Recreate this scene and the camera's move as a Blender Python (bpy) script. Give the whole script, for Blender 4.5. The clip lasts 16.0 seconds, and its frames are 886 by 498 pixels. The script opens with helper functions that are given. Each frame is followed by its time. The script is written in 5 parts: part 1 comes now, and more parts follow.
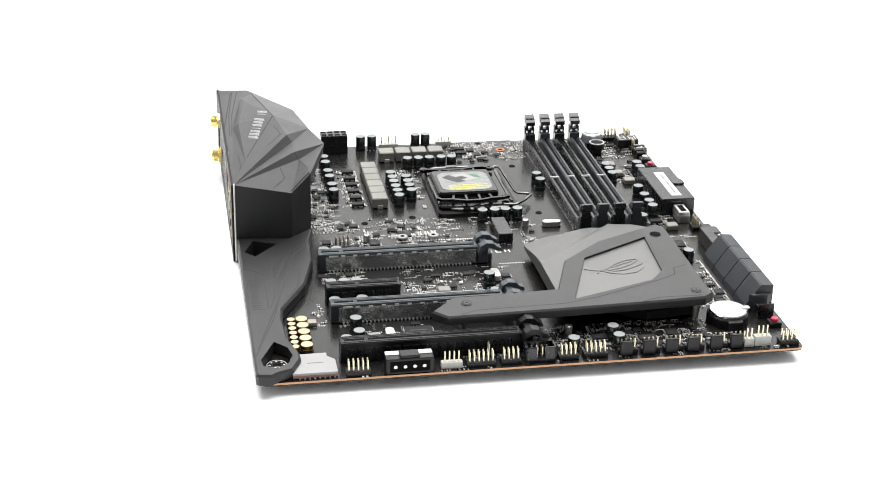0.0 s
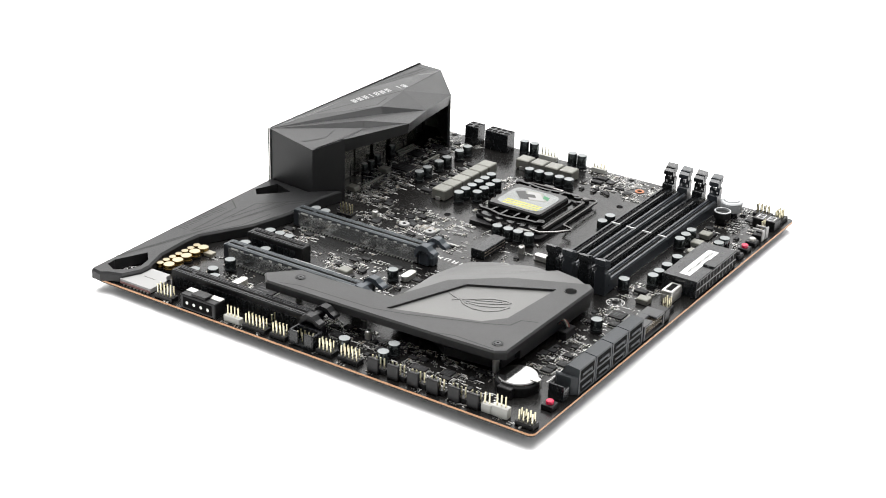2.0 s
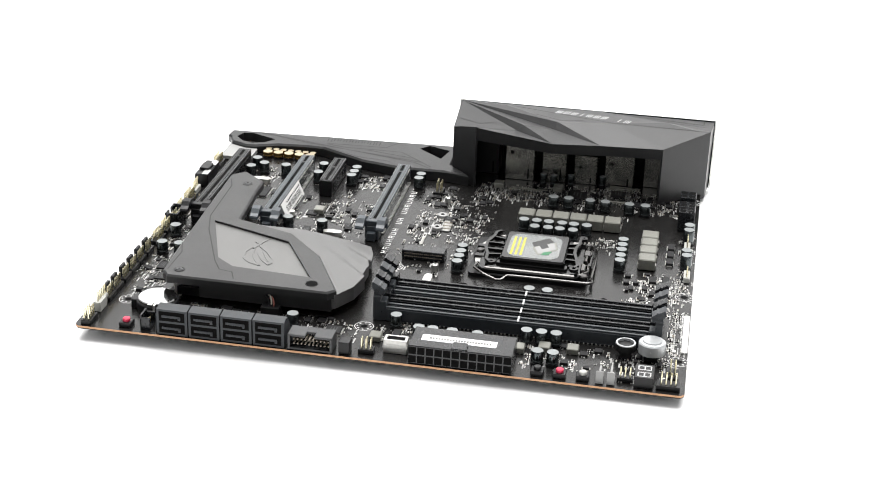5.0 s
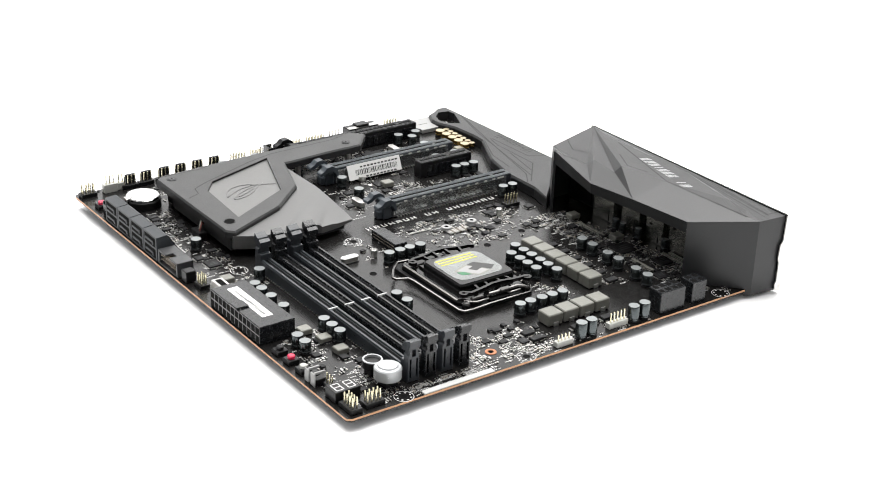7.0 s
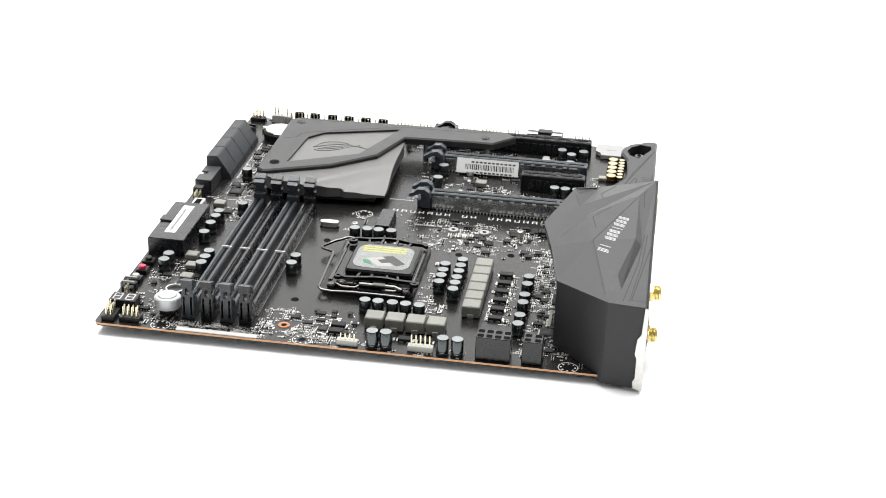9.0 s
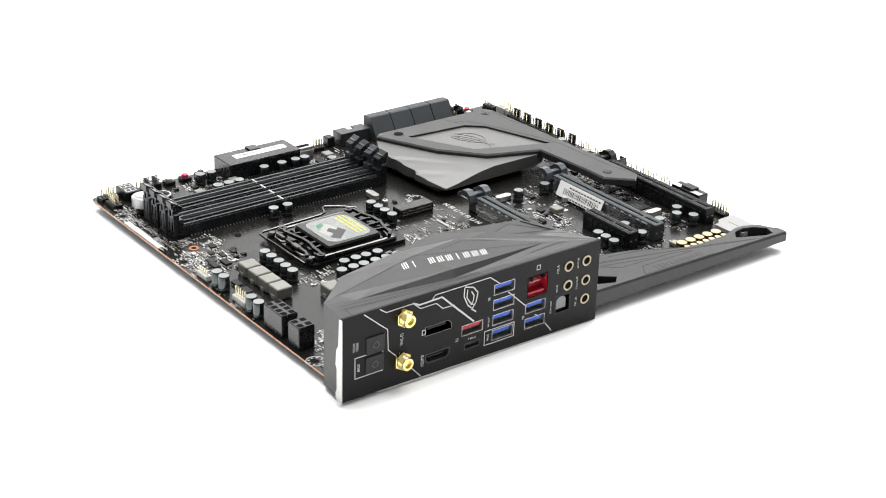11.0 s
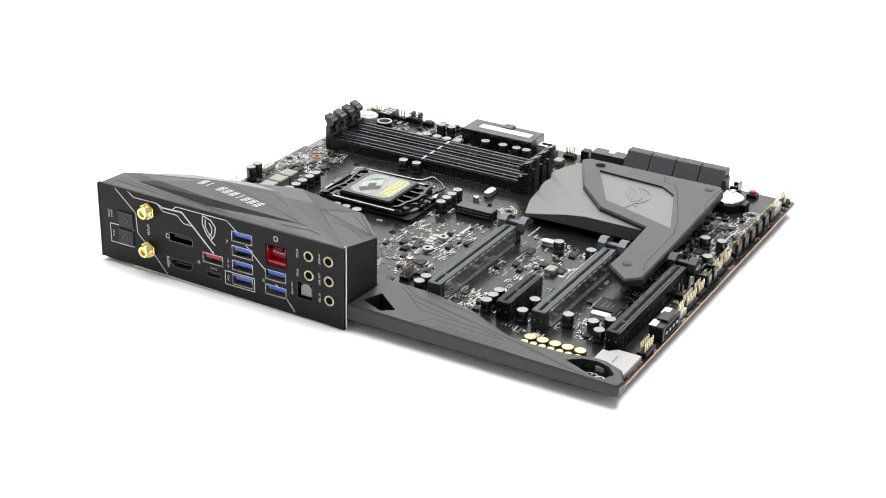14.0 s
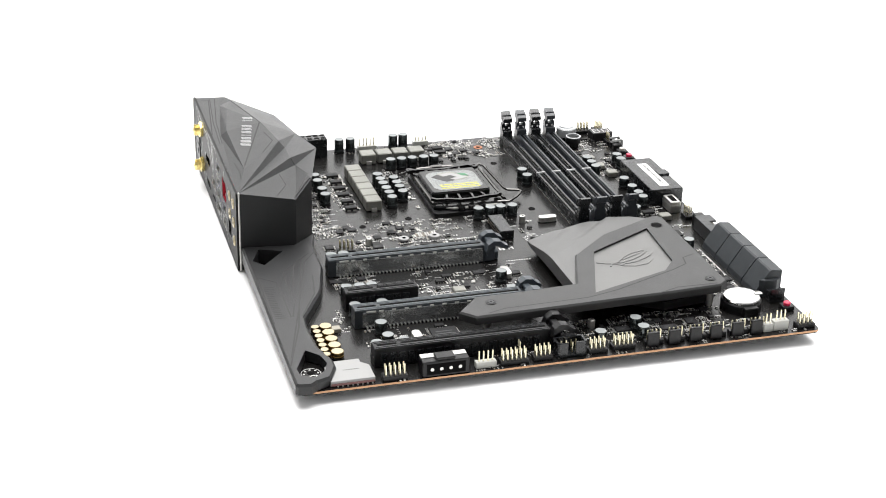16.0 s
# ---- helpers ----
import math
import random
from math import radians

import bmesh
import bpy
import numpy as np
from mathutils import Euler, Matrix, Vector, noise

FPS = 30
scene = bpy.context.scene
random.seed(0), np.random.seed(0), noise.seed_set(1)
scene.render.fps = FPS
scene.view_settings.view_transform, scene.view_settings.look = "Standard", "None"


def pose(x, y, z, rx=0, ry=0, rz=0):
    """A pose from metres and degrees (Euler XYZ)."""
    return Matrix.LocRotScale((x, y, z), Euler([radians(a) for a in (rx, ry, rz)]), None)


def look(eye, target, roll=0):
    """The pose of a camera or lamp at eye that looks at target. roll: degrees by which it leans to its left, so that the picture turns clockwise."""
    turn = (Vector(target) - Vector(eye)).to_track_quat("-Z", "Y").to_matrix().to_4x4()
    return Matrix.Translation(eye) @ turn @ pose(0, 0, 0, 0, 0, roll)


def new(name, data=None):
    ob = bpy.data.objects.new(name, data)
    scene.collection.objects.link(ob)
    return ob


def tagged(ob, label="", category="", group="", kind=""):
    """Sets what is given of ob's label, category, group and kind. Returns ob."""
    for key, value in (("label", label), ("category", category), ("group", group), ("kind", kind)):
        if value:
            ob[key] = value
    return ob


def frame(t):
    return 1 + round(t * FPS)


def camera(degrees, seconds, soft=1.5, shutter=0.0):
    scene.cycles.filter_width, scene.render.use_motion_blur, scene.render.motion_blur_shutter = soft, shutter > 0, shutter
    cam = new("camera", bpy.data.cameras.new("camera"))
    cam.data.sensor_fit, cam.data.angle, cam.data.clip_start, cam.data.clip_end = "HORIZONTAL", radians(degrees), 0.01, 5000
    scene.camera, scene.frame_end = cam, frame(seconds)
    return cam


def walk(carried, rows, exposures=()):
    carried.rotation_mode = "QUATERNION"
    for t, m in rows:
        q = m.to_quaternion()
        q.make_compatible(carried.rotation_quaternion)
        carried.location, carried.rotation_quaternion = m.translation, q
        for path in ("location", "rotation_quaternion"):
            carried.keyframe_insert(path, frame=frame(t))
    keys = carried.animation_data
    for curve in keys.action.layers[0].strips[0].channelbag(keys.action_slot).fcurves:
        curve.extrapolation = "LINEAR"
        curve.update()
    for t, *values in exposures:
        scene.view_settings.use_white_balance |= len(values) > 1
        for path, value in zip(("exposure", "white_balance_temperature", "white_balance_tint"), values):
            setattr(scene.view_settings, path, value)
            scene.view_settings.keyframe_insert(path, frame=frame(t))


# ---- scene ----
cam = camera(31.561, 16.0, soft=1.0)
ZT = 0.0066
eye = pose(0, -0.82394, 0.38018, 65.0640, 0, -0.0511) @ pose(0, 0, 0, 0, 0, 1.8119)
walk(cam, [(0.0, eye), (16.0, eye)])

# turn of the turntable, degrees, every half second
TURN = [11.14, 0.11, -10.89, -21.83, -32.90, -44.10, -55.21, -66.27, -77.30, -88.31, -99.31,
        -110.33, -121.36, -132.41, -143.51, -154.66, -165.80, -176.86, -187.89, -198.88, -209.92, -220.98,
        -232.05, -243.13, -254.19, -265.21, -276.37, -287.54, -298.60, -309.74, -320.87, -331.90, -342.84]
LEAN = pose(0, 0, 0, 0, -0.2766, 0) @ pose(0, 0, 0, -0.2500, 0, 0) @ pose(0, 0, 0, 0, 0, -0.1990)

# ---------- light: a white photo studio ----------
world = bpy.data.worlds.new("studio_white")
world.use_nodes = True
world.node_tree.nodes["Background"].inputs[0].default_value = (1.0, 1.0, 1.0, 1)
world.node_tree.nodes["Background"].inputs[1].default_value = 0.40
scene.world = world
scene.view_settings.exposure = 0.7


def softbox(name, eye_at, target, sx, sy, watts):
    li = bpy.data.lights.new(name, "AREA")
    li.shape, li.size, li.size_y, li.energy = "RECTANGLE", sx, sy, watts
    li.color = (1.0, 0.99, 0.98)
    ob = new(name, li)
    ob.matrix_world = look(eye_at, target)
    return ob


softbox("softbox_overhead", (0, 0.45, 1.65), (0, 0, 0), 1.8, 1.5, 52)
softbox("softbox_back", (0, 1.75, 1.25), (0, 0, 0), 2.6, 1.3, 10)


# ---------- materials ----------
def mat(name, col, rough=0.45, metal=0.0, vary=0.12, size=400.0, bump=0.0, bsize=4000.0, spec=0.5, coat=0.0):
    m = bpy.data.materials.new(name)
    m.use_nodes = True
    nt = m.node_tree
    p = nt.nodes["Principled BSDF"]
    p.inputs["Metallic"].default_value = metal
    p.inputs["Specular IOR Level"].default_value = 0.8 * spec
    p.inputs["Coat Weight"].default_value = coat
    tc = nt.nodes.new("ShaderNodeTexCoord")
    n1 = nt.nodes.new("ShaderNodeTexNoise")
    n1.inputs["Scale"].default_value, n1.inputs["Detail"].default_value = size, 6
    nt.links.new(tc.outputs["Object"], n1.inputs["Vector"])
    oi = nt.nodes.new("ShaderNodeObjectInfo")
    add = nt.nodes.new("ShaderNodeMath")
    add.operation = "MULTIPLY_ADD"
    nt.links.new(oi.outputs["Random"], add.inputs[0])
    add.inputs[1].default_value = 0.35
    nt.links.new(n1.outputs["Fac"], add.inputs[2])
    ramp = nt.nodes.new("ShaderNodeMapRange")
    ramp.inputs["From Min"].default_value, ramp.inputs["From Max"].default_value = 0.3, 1.0
    ramp.inputs["To Min"].default_value, ramp.inputs["To Max"].default_value = 1 - vary, 1 + vary
    nt.links.new(add.outputs[0], ramp.inputs["Value"])
    mul = nt.nodes.new("ShaderNodeVectorMath")
    mul.operation = "SCALE"
    mul.inputs[0].default_value = [0.56 * c for c in col]
    nt.links.new(ramp.outputs[0], mul.inputs["Scale"])
    nt.links.new(mul.outputs[0], p.inputs["Base Color"])
    rr = nt.nodes.new("ShaderNodeMapRange")
    rr.inputs["To Min"].default_value, rr.inputs["To Max"].default_value = max(rough - 0.07, 0.03), min(rough + 0.07, 1)
    nt.links.new(n1.outputs["Fac"], rr.inputs["Value"])
    nt.links.new(rr.outputs[0], p.inputs["Roughness"])
    if bump:
        n2 = nt.nodes.new("ShaderNodeTexNoise")
        n2.inputs["Scale"].default_value, n2.inputs["Detail"].default_value = bsize, 3
        nt.links.new(tc.outputs["Object"], n2.inputs["Vector"])
        b = nt.nodes.new("ShaderNodeBump")
        b.inputs["Strength"].default_value, b.inputs["Distance"].default_value = bump, 0.0002
        nt.links.new(n2.outputs["Fac"], b.inputs["Height"])
        nt.links.new(b.outputs[0], p.inputs["Normal"])
    return m


M_floor = mat("white_sweep", (1.6, 1.6, 1.6), 0.6, 0, 0.01, 3, spec=0.2)
M_pcb = mat("black_solder_mask", (0.0105, 0.0101, 0.0097), 0.24, 0, 0.35, 300, 0.12, 1500, 0.38)
nt = M_pcb.node_tree
tc = nt.nodes.new("ShaderNodeTexCoord")
wv = nt.nodes.new("ShaderNodeTexWave")
wv.inputs["Scale"].default_value, wv.inputs["Distortion"].default_value, wv.inputs["Detail"].default_value = 190, 6.0, 2
wv.inputs["Detail Scale"].default_value = 0.6
nt.links.new(tc.outputs["Object"], wv.inputs["Vector"])
bp = nt.nodes.new("ShaderNodeBump")
bp.inputs["Strength"].default_value, bp.inputs["Distance"].default_value = 0.10, 0.0001
nt.links.new(wv.outputs["Fac"], bp.inputs["Height"])
old = nt.nodes["Bump"]
nt.links.new(old.outputs[0], bp.inputs["Normal"])
nt.links.new(bp.outputs[0], nt.nodes["Principled BSDF"].inputs["Normal"])
M_edge = mat("bare_board_edge", (0.72, 0.39, 0.20), 0.55, 0.0, 0.25, 900)
M_blk = mat("black_plastic", (0.0064, 0.0064, 0.0072), 0.38, 0, 0.2, 500, 0.15, 6000, 0.35)
M_slot = mat("charcoal_plastic", (0.0125, 0.0140, 0.0160), 0.26, 0, 0.15, 500, 0.1, 6000)
M_grey = mat("dark_grey_plastic", (0.0492, 0.0510, 0.0540), 0.42, 0, 0.1, 300, 0.1, 6000)
M_socket = mat("slate_socket_plastic", (0.050, 0.056, 0.062), 0.5, 0, 0.15, 400, 0.15, 6000, 0.35)
M_wire = mat("dull_pink_wire", (0.30, 0.10, 0.08), 0.5, 0, 0.1, 500)
M_wirelight = mat("cream_wire", (0.45, 0.42, 0.36), 0.5, 0, 0.1, 500)
M_dimm = mat("slate_slot_plastic", (0.040, 0.046, 0.053), 0.3, 0, 0.15, 500, 0.1, 6000)
M_cover = mat("matt_grey_cover", (0.0265, 0.0270, 0.0282), 0.38, 0.0, 0.10, 60, 0.15, 5000, 0.4)
M_frame = mat("painted_aluminium_frame", (0.0290, 0.0290, 0.0297), 0.40, 0.1, 0.10, 60, 0.12, 5000)
M_fin = mat("satin_gunmetal", (0.190, 0.190, 0.188), 0.50, 0.55, 0.08, 80, 0.12, 5000)
M_plate = mat("brushed_plate", (0.225, 0.225, 0.220), 0.42, 0.7, 0.06, 90, 0.10, 7000)
# Black of the flat strips that stand in for shade in grooves.
M_groove_shade = mat("groove_shade_black", (0.010, 0.010, 0.010), 0.6)
M_steel = mat("slot_steel", (0.78, 0.80, 0.80), 0.20, 0.9, 0.15, 120, 0.1, 2500)
M_portbody = mat("bright_port_metal", (0.66, 0.65, 0.60), 0.24, 0.92, 0.15, 150, 0.1, 2500)
M_tin = mat("tinned_metal", (0.92, 0.91, 0.87), 0.33, 0.9, 0.15, 800)
# Aluminium sides darkened in colour for the black board they mirror; tops stay pale.
M_can = mat("can_side_dark_reflection", (0.1275, 0.1435, 0.1466), 0.22, 0.95, 0.12, 500)
M_top = mat("capacitor_top", (0.3200, 0.3400, 0.3400), 0.48, 0.4, 0.12, 900)
M_choke = mat("ferrite_grey", (0.285, 0.285, 0.252), 0.36, 0.3, 0.14, 700, 0.2, 5000)
M_gold = mat("gold_can", (0.46, 0.31, 0.11), 0.25, 1.0, 0.1, 600)
M_goldtop = mat("pale_gold_top", (0.6880, 0.5920, 0.4000), 0.35, 0.7, 0.1, 600)
M_pin = mat("gold_plated_pin", (1.25, 1.15, 0.82), 0.28, 1.0, 0.1, 800)
M_brass = mat("yellow_brass", (1.25, 1.02, 0.42), 0.25, 1.0, 0.1, 800)
# White plastic; on the slot shell's metal tabs it is a painted glint.
M_white = mat("white_plastic_and_glint", (0.6000, 0.6000, 0.5600), 0.45, 0, 0.05, 500)
M_silk = mat("white_silkscreen", (0.7225, 0.7225, 0.7055), 0.6, 0, 0.1, 2000)
M_cream = mat("cream_component", (0.45, 0.42, 0.34), 0.45, 0.2, 0.3, 900)
M_brown = mat("ceramic_brown", (0.30, 0.26, 0.21), 0.5, 0, 0.4, 900)
M_red = mat("red_plastic", (0.85, 0.03, 0.10), 0.4, 0, 0.1, 500)
M_rport = mat("dark_red_port", (0.55, 0.010, 0.030), 0.35, 0, 0.1, 500)
M_blue = mat("blue_port_tongue", (0.028, 0.13, 0.80), 0.4, 0, 0.1, 500)
M_latch = mat("slate_plastic", (0.062, 0.075, 0.088), 0.35, 0, 0.12, 400, 0.1, 6000)
M_rail = mat("blue_grey_steel", (0.1700, 0.1913, 0.2040), 0.32, 0.6, 0.12, 300)
M_cell = mat("bright_cell", (0.92, 0.92, 0.91), 0.1, 1.0, 0.03, 200)
M_chrome = mat("dark_chrome", (0.17, 0.165, 0.16), 0.20, 1.0, 0.1, 300)
M_pink = mat("dull_rose_edge", (0.30, 0.15, 0.14), 0.5)
M_chip = mat("chip_epoxy", (0.012, 0.012, 0.013), 0.55, 0, 0.25, 500, 0.2, 8000, 0.25)
M_shield = mat("printed_io_plate", (0.0062, 0.0062, 0.0068), 0.5, 0.0, 0.2, 300, 0.1, 5000, 0.2)
M_print = mat("pale_print", (0.74, 0.74, 0.74), 0.5, 0.1, 0.08, 800)
M_letter = mat("silver_lettering", (0.9, 0.9, 0.9), 0.38, 0.9, 0.08, 800)
M_label = mat("paper_label", (1.10, 1.10, 1.08), 0.5, 0, 0.04, 500)
M_shieldcan = mat("pale_can", (0.4251, 0.4251, 0.4192), 0.5, 0, 0.04, 500)
M_ink = mat("dark_ink", (0.05, 0.05, 0.05), 0.6)
M_lime = mat("yellow_green_ink", (0.62, 0.60, 0.06), 0.5)
M_green = mat("green_ink", (0.03, 0.22, 0.09), 0.5)
M_silverl = mat("silver_sticker", (0.34, 0.355, 0.35), 0.24, 0.8, 0.25, 110)
M_copper = mat("copper_ring", (0.62, 0.24, 0.11), 0.4, 0.6, 0.1, 900)
# Black for recesses; most are flat patches that paint the shade inside.
M_black = mat("cavity_shade_black", (0.004, 0.004, 0.004), 0.8, spec=0.08)
M_gloss = mat("glossy_black", (0.005, 0.005, 0.005), 0.16, 0.0, 0.1, 300, spec=0.35)
M_clear = mat("frosted_button", (0.72, 0.74, 0.75), 0.25, 0.35, 0.05, 400)

# ---------- geometry in millimetres on the board ----------
K = 0.001
PX, PY = 115.640, 160.027
from mathutils.geometry import tessellate_polygon


class Geo:
    """Collects faces in millimetres and makes one mesh of them."""

    def __init__(self):
        self.v, self.f, self.m, self.s = [], [], [], []

    def add(self, vs, fs, mi=0, smooth=False, tr=None):
        o = len(self.v)
        self.v += [tuple((tr @ Vector(p))) if tr is not None else tuple(p) for p in vs]
        for f in fs:
            self.f.append([o + i for i in f])
            self.m.append(mi)
            self.s.append(smooth)
        return self

    def box(self, x0, x1, y0, y1, z0, z1, c=0.0, mi=0, tr=None):
        xs, ys, zs = (x0, x1), (y0, y1), (z0, z1)
        if c <= 0:
            vs = [(xs[i], ys[j], zs[k]) for i in (0, 1) for j in (0, 1) for k in (0, 1)]
            fs = [(0, 1, 3, 2), (4, 6, 7, 5), (0, 4, 5, 1), (2, 3, 7, 6), (0, 2, 6, 4), (1, 5, 7, 3)]
            return self.add(vs, fs, mi, tr=tr)
        vs, idx = [], {}
        for i in (0, 1):
            for j in (0, 1):
                for k in (0, 1):
                    X, Y, Z = xs[i], ys[j], zs[k]
                    a, b, d = (c, -c)[i], (c, -c)[j], (c, -c)[k]
                    for q, p in enumerate(((X, Y + b, Z + d), (X + a, Y, Z + d), (X + a, Y + b, Z))):
                        idx[i, j, k, q] = len(vs)
                        vs.append(p)
        fs = []
        for s in (0, 1):
            fs.append([idx[s, j, k, 0] for j, k in ((0, 0), (1, 0), (1, 1), (0, 1))][::1 if s else -1])
            fs.append([idx[i, s, k, 1] for i, k in ((0, 0), (0, 1), (1, 1), (1, 0))][::1 if s else -1])
            fs.append([idx[i, j, s, 2] for i, j in ((0, 0), (1, 0), (1, 1), (0, 1))][::1 if s else -1])
        for a in (0, 1):
            for b in (0, 1):
                fs.append([idx[a, b, 0, 0], idx[a, b, 1, 0], idx[a, b, 1, 1], idx[a, b, 0, 1]])
                fs.append([idx[a, 0, b, 0], idx[a, 1, b, 0], idx[a, 1, b, 2], idx[a, 0, b, 2]])
                fs.append([idx[0, a, b, 1], idx[1, a, b, 1], idx[1, a, b, 2], idx[0, a, b, 2]])
        for i in (0, 1):
            for j in (0, 1):
                for k in (0, 1):
                    fs.append([idx[i, j, k, q] for q in range(3)])
        return self.add(vs, fs, mi, tr=tr)

    def lathe(self, prof, n=16, cx=0, cy=0, mis=None, tr=None):
        """Turned shape: profile of (radius, z); each segment has its own edge."""
        for q in range(len(prof) - 1):
            (r0, z0), (r1, z1) = prof[q], prof[q + 1]
            mi = mis[q] if mis else 0
            ang = [2 * math.pi * i / n for i in range(n)]
            if r0 < 1e-6 or r1 < 1e-6:
                r, z = (r1, z1) if r0 < 1e-6 else (r0, z0)
                self.add([(cx + r * math.cos(a), cy + r * math.sin(a), z) for a in ang], [list(range(n))], mi, tr=tr)
            else:
                vs = [(cx + r * math.cos(a), cy + r * math.sin(a), z) for r, z in ((r0, z0), (r1, z1)) for a in ang]
                self.add(vs, [(i, (i + 1) % n, n + (i + 1) % n, n + i) for i in range(n)], mi, True, tr)
        return self

    def prism(self, poly, z0, z1, mi=0, holes=(), top=None, c=0.0, side=None):
        """Upright prism over a polygon with holes; z1 may be a function of x, y."""
        zt = z1 if callable(z1) else (lambda x, y: z1)
        loops = [inset(poly, c) if c else list(poly)] + [list(h) for h in holes]
        flat = [p for l in loops for p in l]
        tris = tessellate_polygon([[Vector((p[0], p[1], 0)) for p in l] for l in loops])
        self.add([(x, y, zt(x, y)) for x, y in flat], [list(t) for t in tris], mi if top is None else top)
        self.add([(x, y, z0) for x, y in flat], [list(t)[::-1] for t in tris], mi)
        if c:
            n = len(poly)
            self.add([(x, y, z0) for x, y in loops[0]] + [(x, y, z0) for x, y in poly] + [(x, y, zt(x, y) - c) for x, y in poly] + [(x, y, zt(x, y)) for x, y in loops[0]],
                     [(k * n + i, k * n + (i + 1) % n, (k + 1) * n + (i + 1) % n, (k + 1) * n + i) for k in range(3) for i in range(n)], mi if side is None else side)
        for l in loops[1 if c else 0:]:
            n = len(l)
            self.add([(x, y, z0) for x, y in l] + [(x, y, zt(x, y)) for x, y in l],
                     [(i, (i + 1) % n, n + (i + 1) % n, n + i) for i in range(n)], mi if side is None else side)
        return self

    def plateau(self, poly, z0, z1, c, mi=0, side=None):
        """Prism whose top edge is chamfered by c towards its middle."""
        n = len(poly)
        inn = inset(poly, c)
        self.prism(poly, z0, z1 - c, mi if side is None else side)
        self.add([(x, y, z1 - c) for x, y in poly] + [(x, y, z1) for x, y in inn],
                 [(i, (i + 1) % n, n + (i + 1) % n, n + i) for i in range(n)], mi if side is None else side)
        tr = tessellate_polygon([[Vector((p[0], p[1], 0)) for p in inn]])
        self.add([(x, y, z1) for x, y in inn], [list(t) for t in tr], mi)
        return self

    def ribbon(self, pts, w, mi=0, lift=0.06):
        """Flat strip along points, w wide, lying on a surface."""
        for a, b in zip(pts, pts[1:]):
            a, b = Vector(a), Vector(b)
            d = (b - a).normalized()
            s = Vector((-d.y, d.x, 0)).normalized() * w / 2
            e = d * w * 0.35
            u = Vector((0, 0, lift))
            self.add([a - e + s + u, a - e - s + u, b + e - s + u, b + e + s + u], [(0, 1, 2, 3)], mi)
        return self

    def bar(self, pts, w, z0, z1, mi=0):
        """Upright flat bar of width w along points (x, y)."""
        n = len(pts)
        left, right = [], []
        for i in range(n):
            a, b = Vector(pts[max(i - 1, 0)]), Vector(pts[min(i + 1, n - 1)])
            d = (b - a).normalized()
            s = Vector((-d.y, d.x)) * w / 2
            left.append(Vector(pts[i]) + s)
            right.append(Vector(pts[i]) - s)
        vs = [(p.x, p.y, z) for z in (z0, z1) for row in (left, right) for p in row]
        fs = []
        for i in range(n - 1):
            fs += [(i, i + 1, n + i + 1, n + i), (2 * n + i, 3 * n + i, 3 * n + i + 1, 2 * n + i + 1), (i, 2 * n + i, 2 * n + i + 1, i + 1), (n + i, n + i + 1, 3 * n + i + 1, 3 * n + i)]
        fs += [(0, n, 3 * n, 2 * n), (n - 1, 3 * n - 1, 4 * n - 1, 2 * n - 1)]
        return self.add(vs, fs, mi)

    def relief(self, poly, z0, zf, step, mi=0, side=None):
        """Block over a polygon whose top follows zf(x, y)."""
        b = bmesh.new()
        vs = [b.verts.new((x, y, 0)) for x, y in poly]
        for t in tessellate_polygon([[Vector((x, y, 0)) for x, y in poly]]):
            b.faces.new([vs[i] for i in t])
        for ax in (0, 1):
            lo, hi = min(p[ax] for p in poly), max(p[ax] for p in poly)
            no = Vector((1, 0, 0)) if ax == 0 else Vector((0, 1, 0))
            k = lo + step
            while k < hi:
                bmesh.ops.bisect_plane(b, geom=b.verts[:] + b.edges[:] + b.faces[:], dist=1e-5, plane_co=no * k, plane_no=no)
                k += step
        b.verts.index_update()
        top = [(v.co.x, v.co.y, zf(v.co.x, v.co.y)) for v in b.verts]
        self.add(top, [[v.index for v in f.verts] for f in b.faces], mi, True)
        for e in b.edges:
            if len(e.link_faces) == 1:
                p, q = top[e.verts[0].index], top[e.verts[1].index]
                self.add([p, q, (q[0], q[1], z0), (p[0], p[1], z0)], [(0, 1, 2, 3)], mi if side is None else side)
        b.free()
        return self

    def tube(self, pts, r, n=8, mi=0):
        pts = [Vector(p) for p in pts]
        rings = []
        for i, p in enumerate(pts):
            d = (pts[min(i + 1, len(pts) - 1)] - pts[max(i - 1, 0)]).normalized()
            up = Vector((0, 0, 1)) if abs(d.z) < 0.9 else Vector((1, 0, 0))
            a = d.cross(up).normalized()
            b = a.cross(d).normalized()
            rings.append([p + r * (math.cos(2 * math.pi * k / n) * a + math.sin(2 * math.pi * k / n) * b) for k in range(n)])
        vs = [q for g in rings for q in g]
        fs = [(i * n + k, i * n + (k + 1) % n, (i + 1) * n + (k + 1) % n, (i + 1) * n + k)
              for i in range(len(pts) - 1) for k in range(n)]
        self.add(vs, fs, mi, True)
        self.add(rings[0], [list(range(n))], mi)
        self.add(rings[-1], [list(range(n))], mi)
        return self

    def mesh(self, name, *mats):
        me = bpy.data.meshes.new(name)
        me.from_pydata([(x * K, y * K, z * K) for x, y, z in self.v], [], self.f)
        for m in mats:
            me.materials.append(m)
        me.polygons.foreach_set("material_index", self.m)
        me.polygons.foreach_set("use_smooth", self.s)
        b = bmesh.new()
        b.from_mesh(me)
        if len(b.verts) < 20000:
            bmesh.ops.remove_doubles(b, verts=b.verts, dist=1e-7)
        bmesh.ops.recalc_face_normals(b, faces=b.faces)
        for e in b.edges:
            e.smooth = len(e.link_faces) == 2 and e.calc_face_angle(3.0) < 0.55
